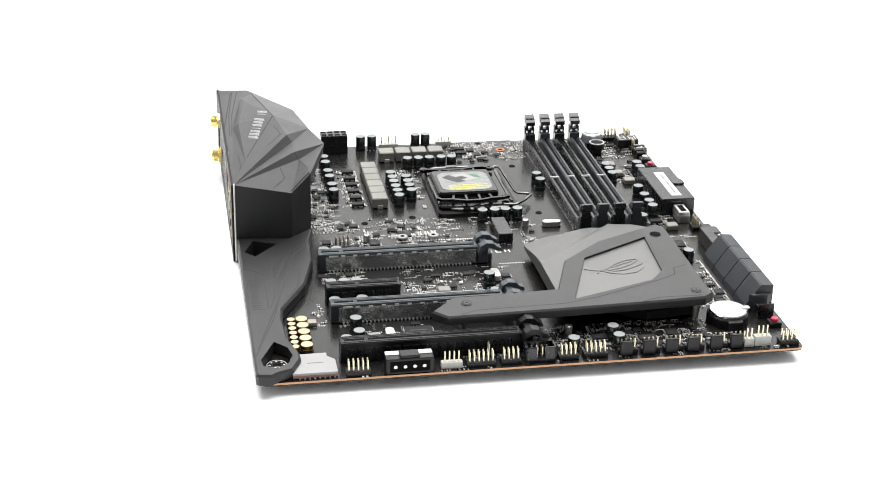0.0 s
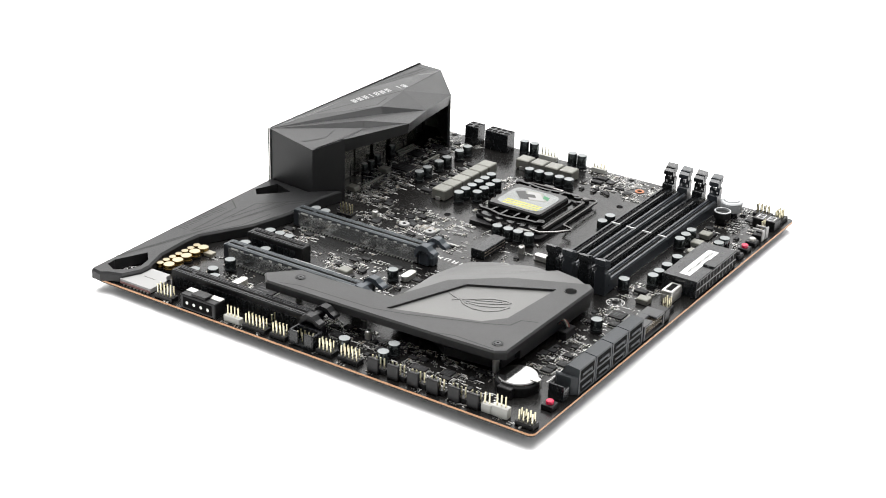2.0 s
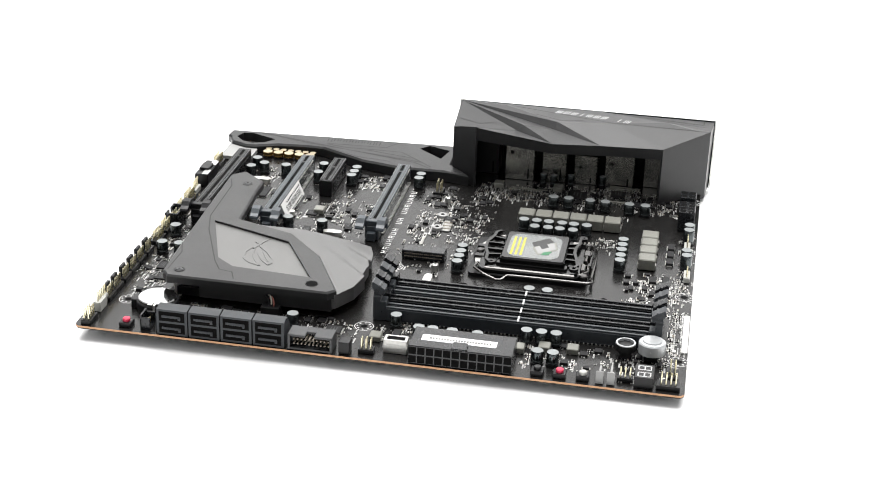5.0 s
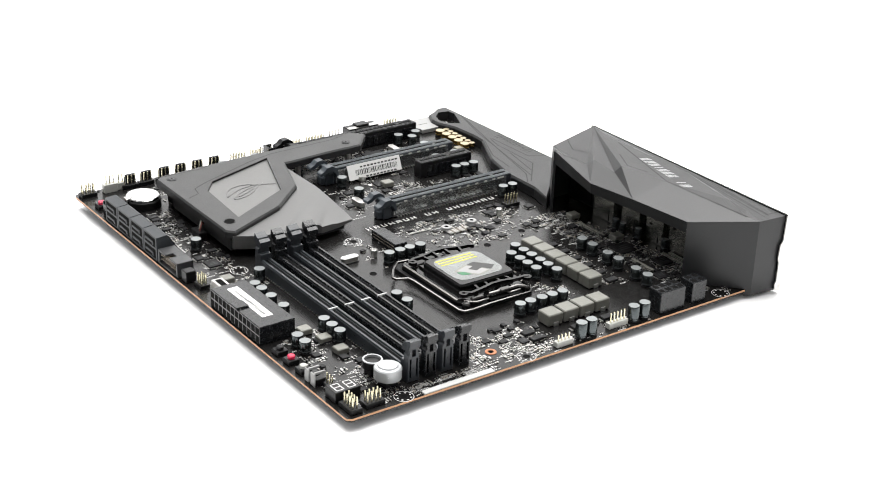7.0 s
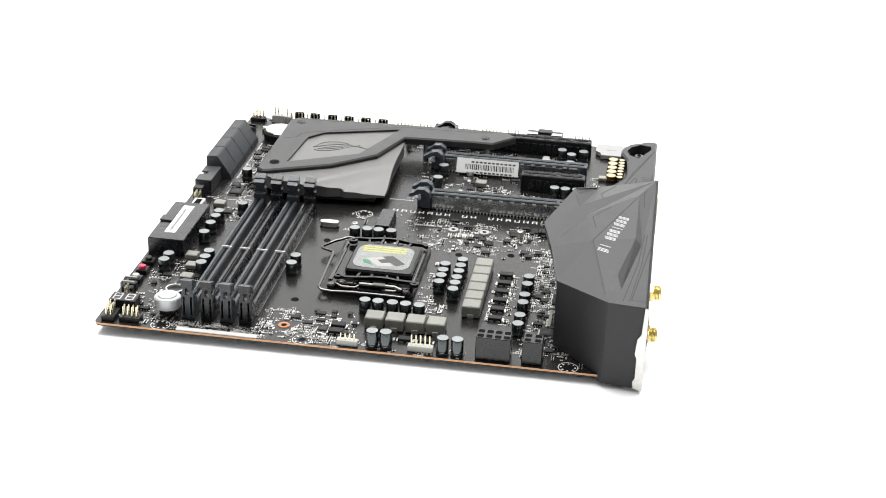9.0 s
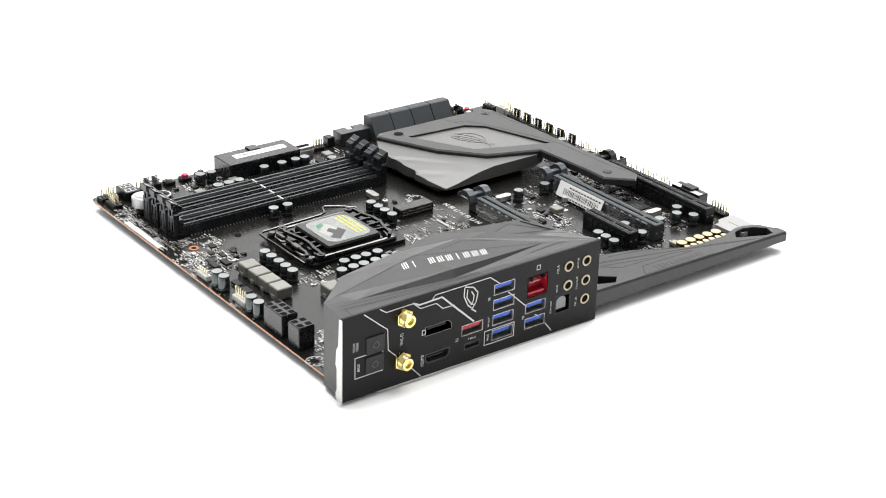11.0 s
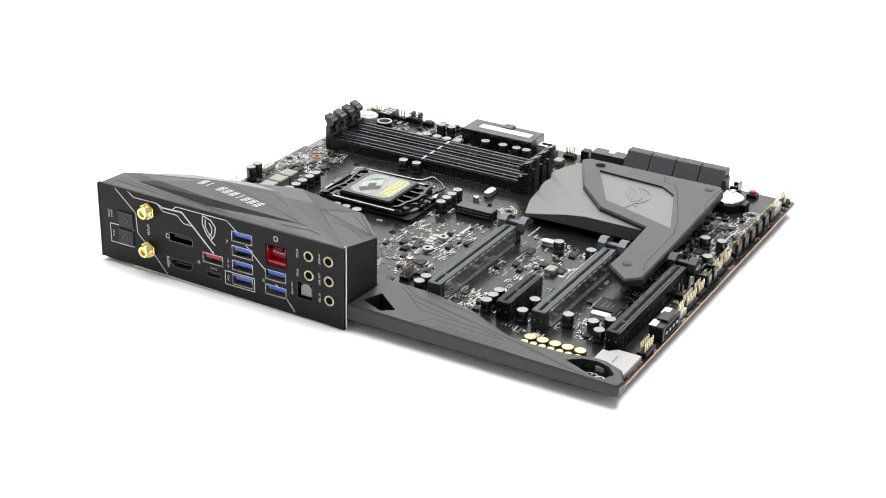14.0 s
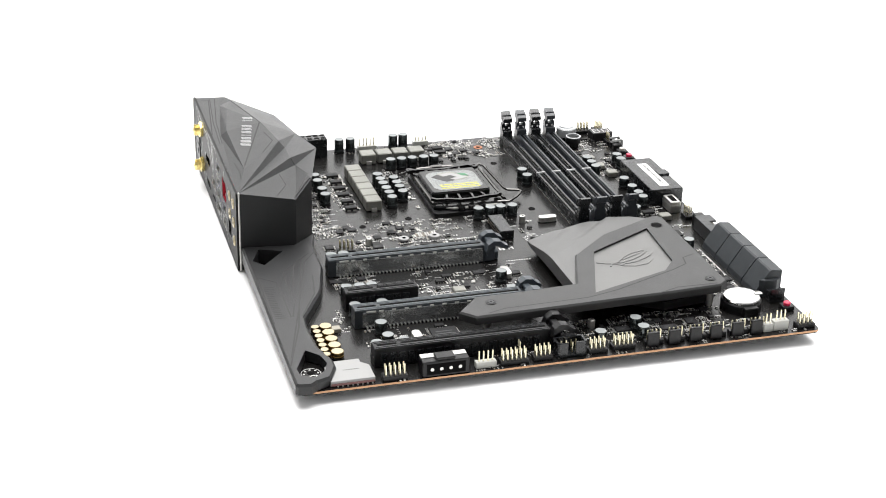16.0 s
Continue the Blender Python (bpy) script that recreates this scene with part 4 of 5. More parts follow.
put(g.mesh("frame_tooth", M_slot), "frame_tooth", parent=sock)

# ---------- capacitors, chokes ----------


def cap_mesh(r, h, name, side, top):
    g = Geo()
    g.lathe([(0, 0), (r * 1.07, 0), (r * 1.07, 0.8), (r * 0.93, 0.9), (r, 1.1), (r, 1.8), (r * 0.94, 2.0), (r, 2.2), (r, h - 0.35), (r * 0.93, h), (r * 0.8, h), (0, h)], 20,
            mis=[2, 2, 2, 0, 0, 0, 0, 0, 0, 1, 1])
    return g.mesh(name, side, top, M_blk)


C7 = cap_mesh(3.1, 7.0, "capacitor", M_can, M_top)
C9 = cap_mesh(3.1, 9.0, "capacitor", M_can, M_top)
caps = [(97.5, y) for y in (205, 212.4, 219.5, 227.2, 234, 241.5)] + [(106, y) for y in (212.2, 220, 226.7, 234.3)]
caps += [(x, 263.8) for x in (140.2, 133.4, 125.8, 118.9, 111.8)] + [(59.5, y) for y in (218, 227, 240, 249, 263.5, 273)]
caps += [(44.2, 133.7), (51.2, 133.6), (57, 92.5), (50.5, 92.7), (43.5, 92.8), (57.4, 71.6), (43, 71.6), (51.2, 49.4), (51.2, 35.4), (57.7, 28.9), (44, 28.9), (129, 92.2), (128.4, 71.9)]
caps += [(187.7, 219.6), (187.7, 229.2), (163.6, 176.7), (156.4, 176.6), (149.9, 176.6), (142.6, 176.4)]
caps += [(255.5, 232.4), (255.7, 240.0), (235.2, 224.4), (235.2, 231.9), (235.2, 239.3), (245, 201), (245, 188.2), (245, 178.3), (245, 171.3), (234.6, 157.6)]
caps += [(155.7, 13.6), (178.6, 23.6), (179.0, 13.9), (245.9, 106.5)]
for i, (x, y) in enumerate(caps):
    put(C7, "capacitor", x, y, 0.05, 37 * i % 360, label="silver can capacitor" if i == 0 else "")
for x, y in ((129.3, 300.0), (122.5, 299.8), (93.9, 300.0), (86.5, 300.0)):
    put(C9, "capacitor", x, y, 0.05)
C5 = cap_mesh(2.1, 7.0, "capacitor", M_can, M_top)
for x, y in ((25.0, 207.6), (25.4, 214.2), (22.6, 224.5), (20.0, 244.0)):
    put(C5, "capacitor", x, y, 0.05, label="slim silver can capacitor")
GB = cap_mesh(3.2, 3.9, "gold_capacitor", M_gold, M_goldtop)
GS = cap_mesh(2.1, 3.5, "small_gold_capacitor", M_gold, M_goldtop)
for i in range(5):
    put(GB, "gold_capacitor", 24.4, 57.6 - 6.9 * i, 0.05, label="gold audio capacitor")
for i in range(7):
    put(GS, "small_gold_capacitor", 19.1 - 0.06 * i, 58.2 - 4.85 * i, 0.05, label="small gold audio capacitor")
ck = Geo().box(-4.75, 4.75, -4.7, 4.7, 0.3, 6.8, 0.5, 0).box(-1.6, 1.6, -5.2, 5.2, 0.05, 2.4, 0.1, 1).mesh("choke", M_choke, M_tin)
for i in range(6):
    put(ck, "choke", 85.4, 205.2 + i * 10.1, 0.05, label="grey-beige square power choke")
for i in range(4):
    put(ck, "choke", 100.2 + i * 10.6, 278.6, 0.05, label="grey-beige square power choke")
sck = Geo().box(-3.4, 3.4, -3.0, 3.0, 0.05, 3.2, 0.4, 0).mesh("small_choke", M_choke)
for x, y in ((241.6, 234.5), (240.4, 248.5), (250.5, 150.5), (103, 84), (245.5, 222), (33, 218), (35.5, 181.5)):
    put(sck, "small_choke", x, y)
fet = Geo().box(-3.6, 3.6, -2.0, 2.0, 0.05, 1.9, 0.2, 0).box(-4.6, 4.6, -1.5, 1.5, 0.05, 0.5, 0, 1).box(-2.8, -0.6, -2.6, 2.2, 0.05, 0.5, 0, 1).box(0.6, 2.8, -2.6, 2.2, 0.05, 0.5, 0, 1).mesh("transistor", M_chip, M_tin)
for i in range(6):
    put(fet, "transistor", 72.7, 206.9 + i * 10.4)
for x, y in ((104, 291), (114, 291), (124, 291), (150, 283), (150, 290), (244, 160), (251, 186)):
    put(fet, "transistor", x, y)


def chip(x, y, w, d=None, rz=0, h=1.2, pins=True):
    d = d or w
    g = Geo().box(-w / 2, w / 2, -d / 2, d / 2, 0.1, h, 0.15, 0)
    if pins:
        n = int(w / 0.9)
        for i in range(n):
            xx = -w / 2 + 0.6 + i * (w - 1.2) / max(n - 1, 1)
            g.box(xx - 0.2, xx + 0.2, -d / 2 - 0.9, d / 2 + 0.9, 0.05, 0.35, 0, 1)
        n = int(d / 0.9)
        for i in range(n):
            yy = -d / 2 + 0.6 + i * (d - 1.2) / max(n - 1, 1)
            g.box(-w / 2 - 0.9, w / 2 + 0.9, yy - 0.2, yy + 0.2, 0.05, 0.35, 0, 1)
    for i in range(3):
        g.box(-w * 0.32, w * (0.1 + 0.1 * i), -d * 0.2 + i * d * 0.18, -d * 0.2 + i * d * 0.18 + d * 0.06, h, h + 0.02, 0, 2)
    put(g.mesh("chip", M_chip, M_tin, M_grey), "chip", x, y, 0, rz)


for a in ((82.5, 40, 14), (106.5, 80.5, 6.5), (39.5, 230.5, 11.5), (31.5, 255, 9), (45, 268, 7), (131, 83, 5), (157, 288, 5), (247, 128, 8), (250, 118, 5), (66, 176, 5, 4), (140, 100, 5, 4),
          (120, 105, 6, 4), (95, 160, 5), (250, 65, 5), (247, 55, 6, 4), (172, 24, 8, 5), (196, 20, 9, 5), (210, 24, 6), (143, 24, 6, 5), (75, 150, 6, 4), (56, 112, 5, 4), (48, 155, 5)):
    chip(*a)
# pale contact strips under the edge of the port cover
for x, y0, y1 in ((20.6, 249, 268), (23.8, 247, 263), (37.2, 189, 212), (44.5, 244, 262)):
    g = Geo().box(x - 0.8, x + 0.8, y0, y1, 0.05, 1.3, 0.15, 0)
    for k in range(int((y1 - y0) / 1.7)):
        g.box(x + 0.7, x + 1.8, y0 + 0.5 + 1.7 * k, y0 + 1.4 + 1.7 * k, 0.05, 0.5, 0, 1)
    put(g.mesh("contact_strip", M_choke, M_tin), "contact_strip", label="pale strip with tin contacts")
xt = Geo().prism(rounded(-5.4, 5.4, -2.2, 2.2, 2.1), 0.1, 3.2, 0).prism(rounded(-5.9, 5.9, -2.7, 2.7, 2.5), 0.05, 0.5, 1).mesh("crystal", M_tin, M_chrome)
for x, y, r in ((134.2, 99.6, 90), (67.3, 38.3, 90), (181.2, 163.6, 0), (112, 66, 90)):
    put(xt, "crystal", x, y, 0, r, label="oval tin crystal can")

# ---------- power sockets ----------


def pin_block(name, x0, x1, y0, y1, h, nx, ny, label, front):
    """Power socket; flat black squares on top or on its side paint the shaded openings."""
    g = Geo().box(x0, x1, y0, y1, 0.05, h, 0.3, 0)
    ob = put(g.mesh(name, M_slot), name, label=label)
    ob.location = (-PX * K, -PY * K, 0)
    g = Geo()
    for i in range(nx):
        for j in range(ny):
            if front == "top":
                cx, cy = x0 + (i + 0.5) * (x1 - x0) / nx, y0 + (j + 0.5) * (y1 - y0) / ny
                g.prism(rounded(cx - 1.6, cx + 1.6, cy - 1.6, cy + 1.6, 0.6, 2), h, h + 0.03, 0)
            else:
                cy, cz = y0 + (i + 0.5) * (y1 - y0) / nx, 0.4 + (j + 0.5) * (h - 0.8) / ny
                g.box(x1 - 0.02, x1 + 0.03, cy - 1.8, cy + 1.8, cz - 1.9, cz + 1.9, 0, 0)
    put(g.mesh("pin_opening", M_black, M_blk), "pin_opening", parent=ob)
    return ob


pin_block("processor_power_socket", 60.0, 77.3, 293.0, 302.6, 12.5, 4, 2, "black eight-pin processor power socket", "top")
pin_block("processor_power_socket", 44.4, 54.4, 293.0, 302.4, 12.5, 2, 2, "black four-pin processor power socket", "top")
atx = pin_block("main_power_socket", 250.5, 271.0, 171.0, 221.8, 10.0, 12, 2, "black twenty-four-pin main power socket lying on its side", "side")
g = Geo().box(264, 271.6, 192, 199.5, 10.0, 11.0, 0.3, 0)
put(g.mesh("socket_clip", M_slot), "socket_clip", parent=atx)
g = Geo().box(258.0, 264.2, 176, 213, 10.02, 10.1, 0, 0)
for i in range(22):
    g.box(260.6, 262.2, 180 + i * 1.4, 180.9 + i * 1.4, 10.1, 10.13, 0, 1)
put(g.mesh("socket_label", M_label, M_ink), "socket_label", parent=atx, label="white label with illegible bars")
g = Geo().box(59.5, 83, 0.6, 8.8, 0.05, 8.2, 0.4, 0).box(66.5, 76, 1.2, 7.4, 8.2, 9.6, 0.3, 0)
mol = put(g.mesh("auxiliary_power_socket", M_blk), "auxiliary_power_socket", label="black four-pin auxiliary power socket on its side")
mol.location = (-PX * K, -PY * K, 0)
g = Geo()
g.box(61.5, 81, 0.5, 0.62, 1.2, 7.0, 0, 1)
for i in range(4):
    g.lathe([(0, 0.4), (0.9, 0.4)], 10, tr=Matrix.Translation((64.2 + i * 4.7, 0.85, 4.0)) @ Matrix.Rotation(radians(90), 4, "X"))
put(g.mesh("power_pin", M_tin, M_black), "power_pin", parent=mol)
g = Geo().box(59.8, 67, 5.0, 8.9, 8.2, 8.5, 0.1, 0).box(75.5, 82.7, 5.0, 8.9, 8.2, 8.5, 0.1, 0)
put(g.mesh("socket_shell", M_tin), "socket_shell", parent=mol, label="bright metal strips")

# ---------- drive sockets ----------
for i in range(4):
    y0 = 43.2 + i * 16.5
    side = [(255.5, 0.05), (256.3, 3.0), (263.6, 13.9), (264.6, 14.5), (270.9, 13.9), (270.9, 0.05)]
    ends = (y0 + 0.2, y0 + 16.0)
    g = Geo().add([(x, y, z) for y in ends for x, z in side], [(0, 1, 2, 3, 4, 5), (11, 10, 9, 8, 7, 6)] + [(k, (k + 1) % 6, 6 + (k + 1) % 6, 6 + k) for k in range(6)])
    if i == 0:
        g.prism([(260, y0 - 1.6), (267.5, y0 - 1.6), (270.6, y0 + 0.4), (258, y0 + 0.4)], 0.05, 9.6, 0, c=0.4)
    ob = put(g.mesh("drive_socket", M_socket), "drive_socket", label="dark grey double drive socket")
    ob.location = (-PX * K, -PY * K, 0)
    g = Geo()
    for z in (1.2, 7.6):
        # Black sheet on the front paints the shaded cavity round the tongue.
        g.box(270.8, 270.95, y0 + 1.4, y0 + 14.7, z, z + 5.2, 0, 0)
        g.box(270.9, 271.4, y0 + 3.0, y0 + 12.4, z + 2.0, z + 3.2, 0.1, 1).box(270.9, 271.4, y0 + 11.4, y0 + 12.6, z + 1.0, z + 3.2, 0.1, 1)
    put(g.mesh("socket_tongue", M_black, M_socket), "socket_tongue", parent=ob)
g = Geo()
g.box(261, 271.0, 110.5, 133.0, 0.05, 1.2, 0.2, 0).box(261, 262.2, 110.5, 133.0, 1, 8.2, 0.2, 0).box(261, 271, 110.5, 111.8, 1, 8.2, 0.2, 0).box(261, 271, 131.7, 133.0, 1, 8.2, 0.2, 0)
g.box(261, 271, 110.5, 119.4, 7.2, 8.4, 0.2, 0).box(261, 271, 124.0, 133, 7.2, 8.4, 0.2, 0).box(261, 266.5, 119.2, 124.2, 7.2, 8.4, 0.2, 0)
usb = put(g.mesh("front_usb_socket", M_grey), "front_usb_socket", label="dark grey box-shaped front panel socket with gold pins")
usb.location = (-PX * K, -PY * K, 0)
g = Geo()
for i in range(10):
    for z in (3.0, 5.4):
        g.box(262, 270.4, 113.2 + i * 1.95, 113.9 + i * 1.95, z, z + 0.7, 0, 0)
put(g.mesh("socket_pin", M_brown), "socket_pin", parent=usb)
g = Geo().box(257, 263.5, 157, 169, 0.05, 7.2, 0.3, 0).box(256.8, 263.7, 156.8, 169.2, 3, 5, 0.1, 1).box(258.5, 262, 158.5, 167.5, 7.2, 7.25, 0, 2)
ob = put(g.mesh("upright_usb_socket", M_tin, M_tin, M_black), "upright_usb_socket", label="upright silver-framed socket")
ob.location = (-PX * K, -PY * K, 0)
g = Geo().box(264, 270, 136, 141.5, 0.05, 6.5, 0.3, 0)
ob = put(g.mesh("small_fan_socket", M_blk), "small_fan_socket")
ob.location = (-PX * K, -PY * K, 0)
# solid-state drive slot
g = Geo().box(-4, 4.4, -12, 12, 0.05, 5.4, 0.35, 0)
for z in (1.6, 3.4):
    g.box(-4.1, 4.5, -10.6, 10.6, z, z + 0.7, 0, 1)
for i in range(18):
    g.box(-4.15, 4.55, -9.8 + i * 1.1, -9.4 + i * 1.1, 1.4, 4.3, 0, 0)
put(g.mesh("drive_card_slot", M_slot, M_brown), "drive_card_slot", 149.5, 156, 0, label="low black card slot with gold contacts")

# ---------- pin headers ----------


def header(x, y, nx, ny, m=None, base=None, pitch=2.3, h=7.6, bh=2.4, name="pin_header", label="", pad=0.4):
    w, d = nx * pitch / 2 + pad, ny * pitch / 2 + pad
    g = Geo().box(-w, w, -d, d, 0.05, bh, 0.2, 0)
    ob = put(g.mesh(name, base or M_blk), name, x, y, 0, label=label)
    for i in range(nx):
        for j in range(ny):
            px, py = (i - (nx - 1) / 2) * pitch, (j - (ny - 1) / 2) * pitch
            pin = put(PIN if h > 6 else PINS, "pin", px, py, bh - 0.2, parent=ob)
    return ob


PIN = Geo().box(-0.36, 0.36, -0.36, 0.36, 0, 5.6, 0.12, 0).mesh("pin", M_pin)
PINS = Geo().box(-0.36, 0.36, -0.36, 0.36, 0, 3.4, 0.12, 0).mesh("pin", M_pin)
header(46.5, 4.0, 5, 2, label="two-row gold pin header")
header(92.2, 4.2, 4, 1, base=M_white, bh=3.4, label="white fan header", name="fan_header", pad=0.6)
header(106.8, 5.0, 6, 2, label="two-row gold pin header")
header(121.8, 5.4, 4, 2, label="two-row gold pin header")
g = Geo()
g.box(129.0, 144.4, 3.0, 11, 0.05, 1.4, 0.2, 0).box(129.0, 144.4, 9.8, 11, 1, 8, 0.2, 0).box(129, 130.2, 3, 11, 1, 8, 0.2, 0).box(143.2, 144.4, 3, 11, 1, 8, 0.2, 0).box(129, 134.6, 3, 4.2, 1, 8, 0.2, 0).box(138.6, 144.4, 3, 4.2, 1, 8, 0.2, 0)
ob = put(g.mesh("shrouded_header", M_slot), "shrouded_header", label="charcoal shrouded pin header")
ob.location = (-PX * K, -PY * K, 0)
for i in range(4):
    for j in range(2):
        put(PIN, "pin", 132.6 + i * 2.6, 6 + j * 2.4, 1.3, parent=ob)
header(150.8, 5.8, 4, 2, label="two-row gold pin header")
header(164.8, 6.4, 5, 2, label="two-row gold pin header")
for x in (181.5, 193.2, 204.8, 216.0, 228.0, 238.6):
    ob = header(x, 6.6, 4, 1, bh=2.6, label="black fan header", name="fan_header", pad=0.5)
    put(Geo().box(-4.6, 1.9, 1.6, 3.4, 0, 7.8, 0.35, 0).mesh("header_tab", M_blk), "header_tab", 0, -5.0, 0.05, parent=ob)
header(244.2, 5.4, 2, 1, base=M_white, bh=4.6, label="white header", pad=0.3)
header(251.4, 6.0, 3, 1, base=M_white, bh=5.4, label="white fan header", name="fan_header", pad=0.8)
header(265.4, 5.6, 4, 2, label="two-row gold pin header")
header(104.9, 299.8, 5, 1, base=M_white, bh=3.2, label="white fan header", name="fan_header", pad=0.6)
header(141.6, 301.0, 4, 1, base=M_white, bh=3.0, h=5, label="white fan header", name="fan_header", pad=0.6)
header(265.5, 297.0, 2, 4, label="black pin header", pad=1.0)
header(254.5, 298.4, 4, 2, label="black pin header", pad=0.8)
for y in (264.2, 269.6):
    g = Geo().box(-3.2, 2.6, -1.9, 1.9, 0.05, 3.6, 0.25, 0)
    ob = put(g.mesh("slide_switch", M_blk), "slide_switch", 266.2, y, label="small black slide switch with bright metal tabs")
    put(Geo().box(2.6, 3.3, -1.9, 1.9, 0.05, 6.8, 0.15, 0).mesh("switch_tab", M_shieldcan), "switch_tab", parent=ob, label="bright metal tab")
    put(Geo().box(-3.8, 2.55, -0.5, 0.5, 5.6, 6.8, 0.15, 0).mesh("switch_arm", M_shieldcan), "switch_arm", parent=ob)
header(264.0, 276.2, 1, 3, label="jumper header", h=8)
header(56.0, 147.5, 4, 2, label="black pin header")
header(112.0, 12.0, 1, 2, label="small pin header")
header(264.5, 149, 2, 3, label="pin header")
g = Geo().box(-2.6, 2.6, -4.2, 4.2, 0.05, 1.2, 0.2, 0).box(-2.6, -1.6, -4.2, 4.2, 1, 8.0, 0.2, 0).box(-2.6, 2.6, -4.2, -3.2, 1, 6.5, 0.2, 0).box(-2.6, 2.6, 3.2, 4.2, 1, 6.5, 0.2, 0)
ob = put(g.mesh("upright_socket", M_slot), "upright_socket", 264.2, 36.2, 0, 90, label="small upright dark socket with thin pins")
for i in range(4):
    put(PINS, "pin", 0.4, -2.4 + i * 1.6, 1.1, parent=ob)

# ---------- buttons, readout, battery and cards ----------


def button(x, y, m, label):
    g = Geo().box(-3.1, 3.1, -3.1, 3.1, 0.05, 2.6, 0.25, 0).lathe([(1.9, 2.6), (1.9, 4.0), (1.5, 4.3), (0, 4.3)], 16, mis=[1, 1, 1])
    put(g.mesh("tact_button", M_blk, m), "tact_button", x, y, label=label)


button(265.7, 25.6, M_red, "small red reset button")
button(266.4, 234.0, M_blk, "small black button")
button(266.4, 244.8, M_red, "small red button")
button(266.2, 256.0, M_white, "small white button")
g = Geo().box(-7.0, 7.0, -4.6, 4.6, 0.05, 5.8, 0.2, 0)
ob = put(g.mesh("digit_readout", M_blk), "digit_readout", 262.3, 285.2, label="black two-digit segment readout")
g = Geo()
for dy in (-3.3, 3.3):
    for a, b in (((-3, -1.7), (-3, 1.7)), ((0, -1.7), (0, 1.7)), ((3, -1.7), (3, 1.7)), ((-2.7, 1.9), (-0.3, 1.9)), ((-2.7, -1.9), (-0.3, -1.9)), ((0.3, 1.9), (2.7, 1.9)), ((0.3, -1.9), (2.7, -1.9))):
        g.ribbon([(a[1] + dy, -a[0], 5.82), (b[1] + dy, -b[0], 5.82)], 0.6, lift=0.04)
put(g.mesh("segment", M_print), "segment", parent=ob)
g = Geo().lathe([(6.4, 4.0), (6.8, 4.2), (6.8, 9.4), (6.2, 10.0), (5.0, 10.2), (4.6, 10.8), (0, 11.0)], 32, mis=[0] * 6).box(-3.4, 3.4, -3.4, 3.4, 0.05, 4.0, 0.3, 1)
put(g.mesh("start_button", M_clear, M_blk), "start_button", 238.5, 287.2, label="large round frosted silver start button")
g = Geo().lathe([(5.1, 4.0), (5.1, 7.6), (4.9, 8.0), (4.1, 8.0), (4.0, 6.6)], 28, mis=[0, 1, 1, 1]).lathe([(0, 6.8), (4.1, 6.8)], 20).box(-3, 3, -3, 3, 0.05, 4.0, 0.3, 0)
put(g.mesh("round_button", M_blk, M_clear), "round_button", 238.7, 274.3, label="round black button with silver ring")
g = Geo().lathe([(10.8, 0.05), (10.8, 4.6), (10.4, 5.0), (0, 5.0)], 36, mis=[0, 0, 0]).box(-4, 4, -13, -9, 0.05, 5.0, 0.3, 0)
batt = put(g.mesh("battery_holder", M_blk), "battery_holder", 243.2, 34.0, label="black coin cell holder with silver battery")
g = Geo().lathe([(9.9, 5.0), (9.9, 6.2), (9.4, 6.6), (0, 6.6)], 36)
put(g.mesh("coin_cell", M_cell), "coin_cell", parent=batt, label="bright silver coin cell")
g = Geo().tube([(9, 2, 6.8), (11, 2, 6.4), (11.4, 2, 2)], 0.6).box(7.5, 11.6, -1.5, 1.2, 6.6, 7.0, 0.1, 0)
put(g.mesh("contact_clip", M_tin), "contact_clip", parent=batt)
g = Geo().prism([(15, 2.5), (36.6, 2.5), (36.6, 15), (33, 18.5), (33, 21.8), (20.5, 21.8), (15, 17)], 0.4, 2.9, 0).box(15.2, 36.4, 2.2, 2.6, 0.4, 1.6, 0, 1)
for i in range(10):
    g.box(23 + i * 0.8, 23.5 + i * 0.8, 12.0, 12.7, 2.9, 2.93, 0, 2)
for i in range(8):
    g.box(18 + i * 2.4, 18.7 + i * 2.4, 1.4, 2.6, 0.05, 0.6, 0, 3)
ob = put(g.mesh("audio_shield", M_shieldcan, M_pink, M_ink, M_tin), "audio_shield", label="flat pale metal can with faint print")
ob.location = (-PX * K, -PY * K, 0)
g = Geo().box(-3, 3, -2.2, 2.2, 0.05, 2.2, 0.2, 0)
put(g.mesh("oscillator", M_cream), "oscillator", 29, 57.5)
nutm = Geo().lathe([(1.9, 0), (1.9, 4.2), (1.4, 4.6), (0.9, 4.6), (0.9, 1)], 14).mesh("standoff_nut", M_tin)
for x, y in ((71.0, 155.5), (157.6, 31.0), (166.0, 165)):
    put(nutm, "standoff_nut", x, y, 0.05, label="bright round standoff")

pad_ring = Geo().lathe([(0, 1.2), (1.2, 1.2), (1.2, 1.9), (2.9, 1.9), (3.1, 1.6), (3.1, 0)], 20, mis=[1, 1, 0, 0, 0]).mesh("screw_boss", M_shieldcan, M_black)
for x, y in ((109.8, 156.0), (91.7, 156.0)):
    put(pad_ring, "screw_boss", x, y, 0.05, label="low bright ring round a screw thread")

# ---------- small surface parts and print ----------
rnd = random.Random(11)
smd, silk, dark = Geo(), Geo(), Geo()
KEEP = [(39, 137, 117, 128), (39, 79, 76, 86), (39, 137, 56, 66), (39, 137, 15, 25), (117, 169, 182, 251), (79, 92, 199, 262), (94, 139, 272, 285), (15, 38, 1, 52),
        (250, 272, 170, 223), (192, 231, 146, 293), (254, 272, 42, 134), (231, 256, 22, 46), (88, 232, 40, 51), (156, 233, 50, 134), (-4, 21, 150, 308)]


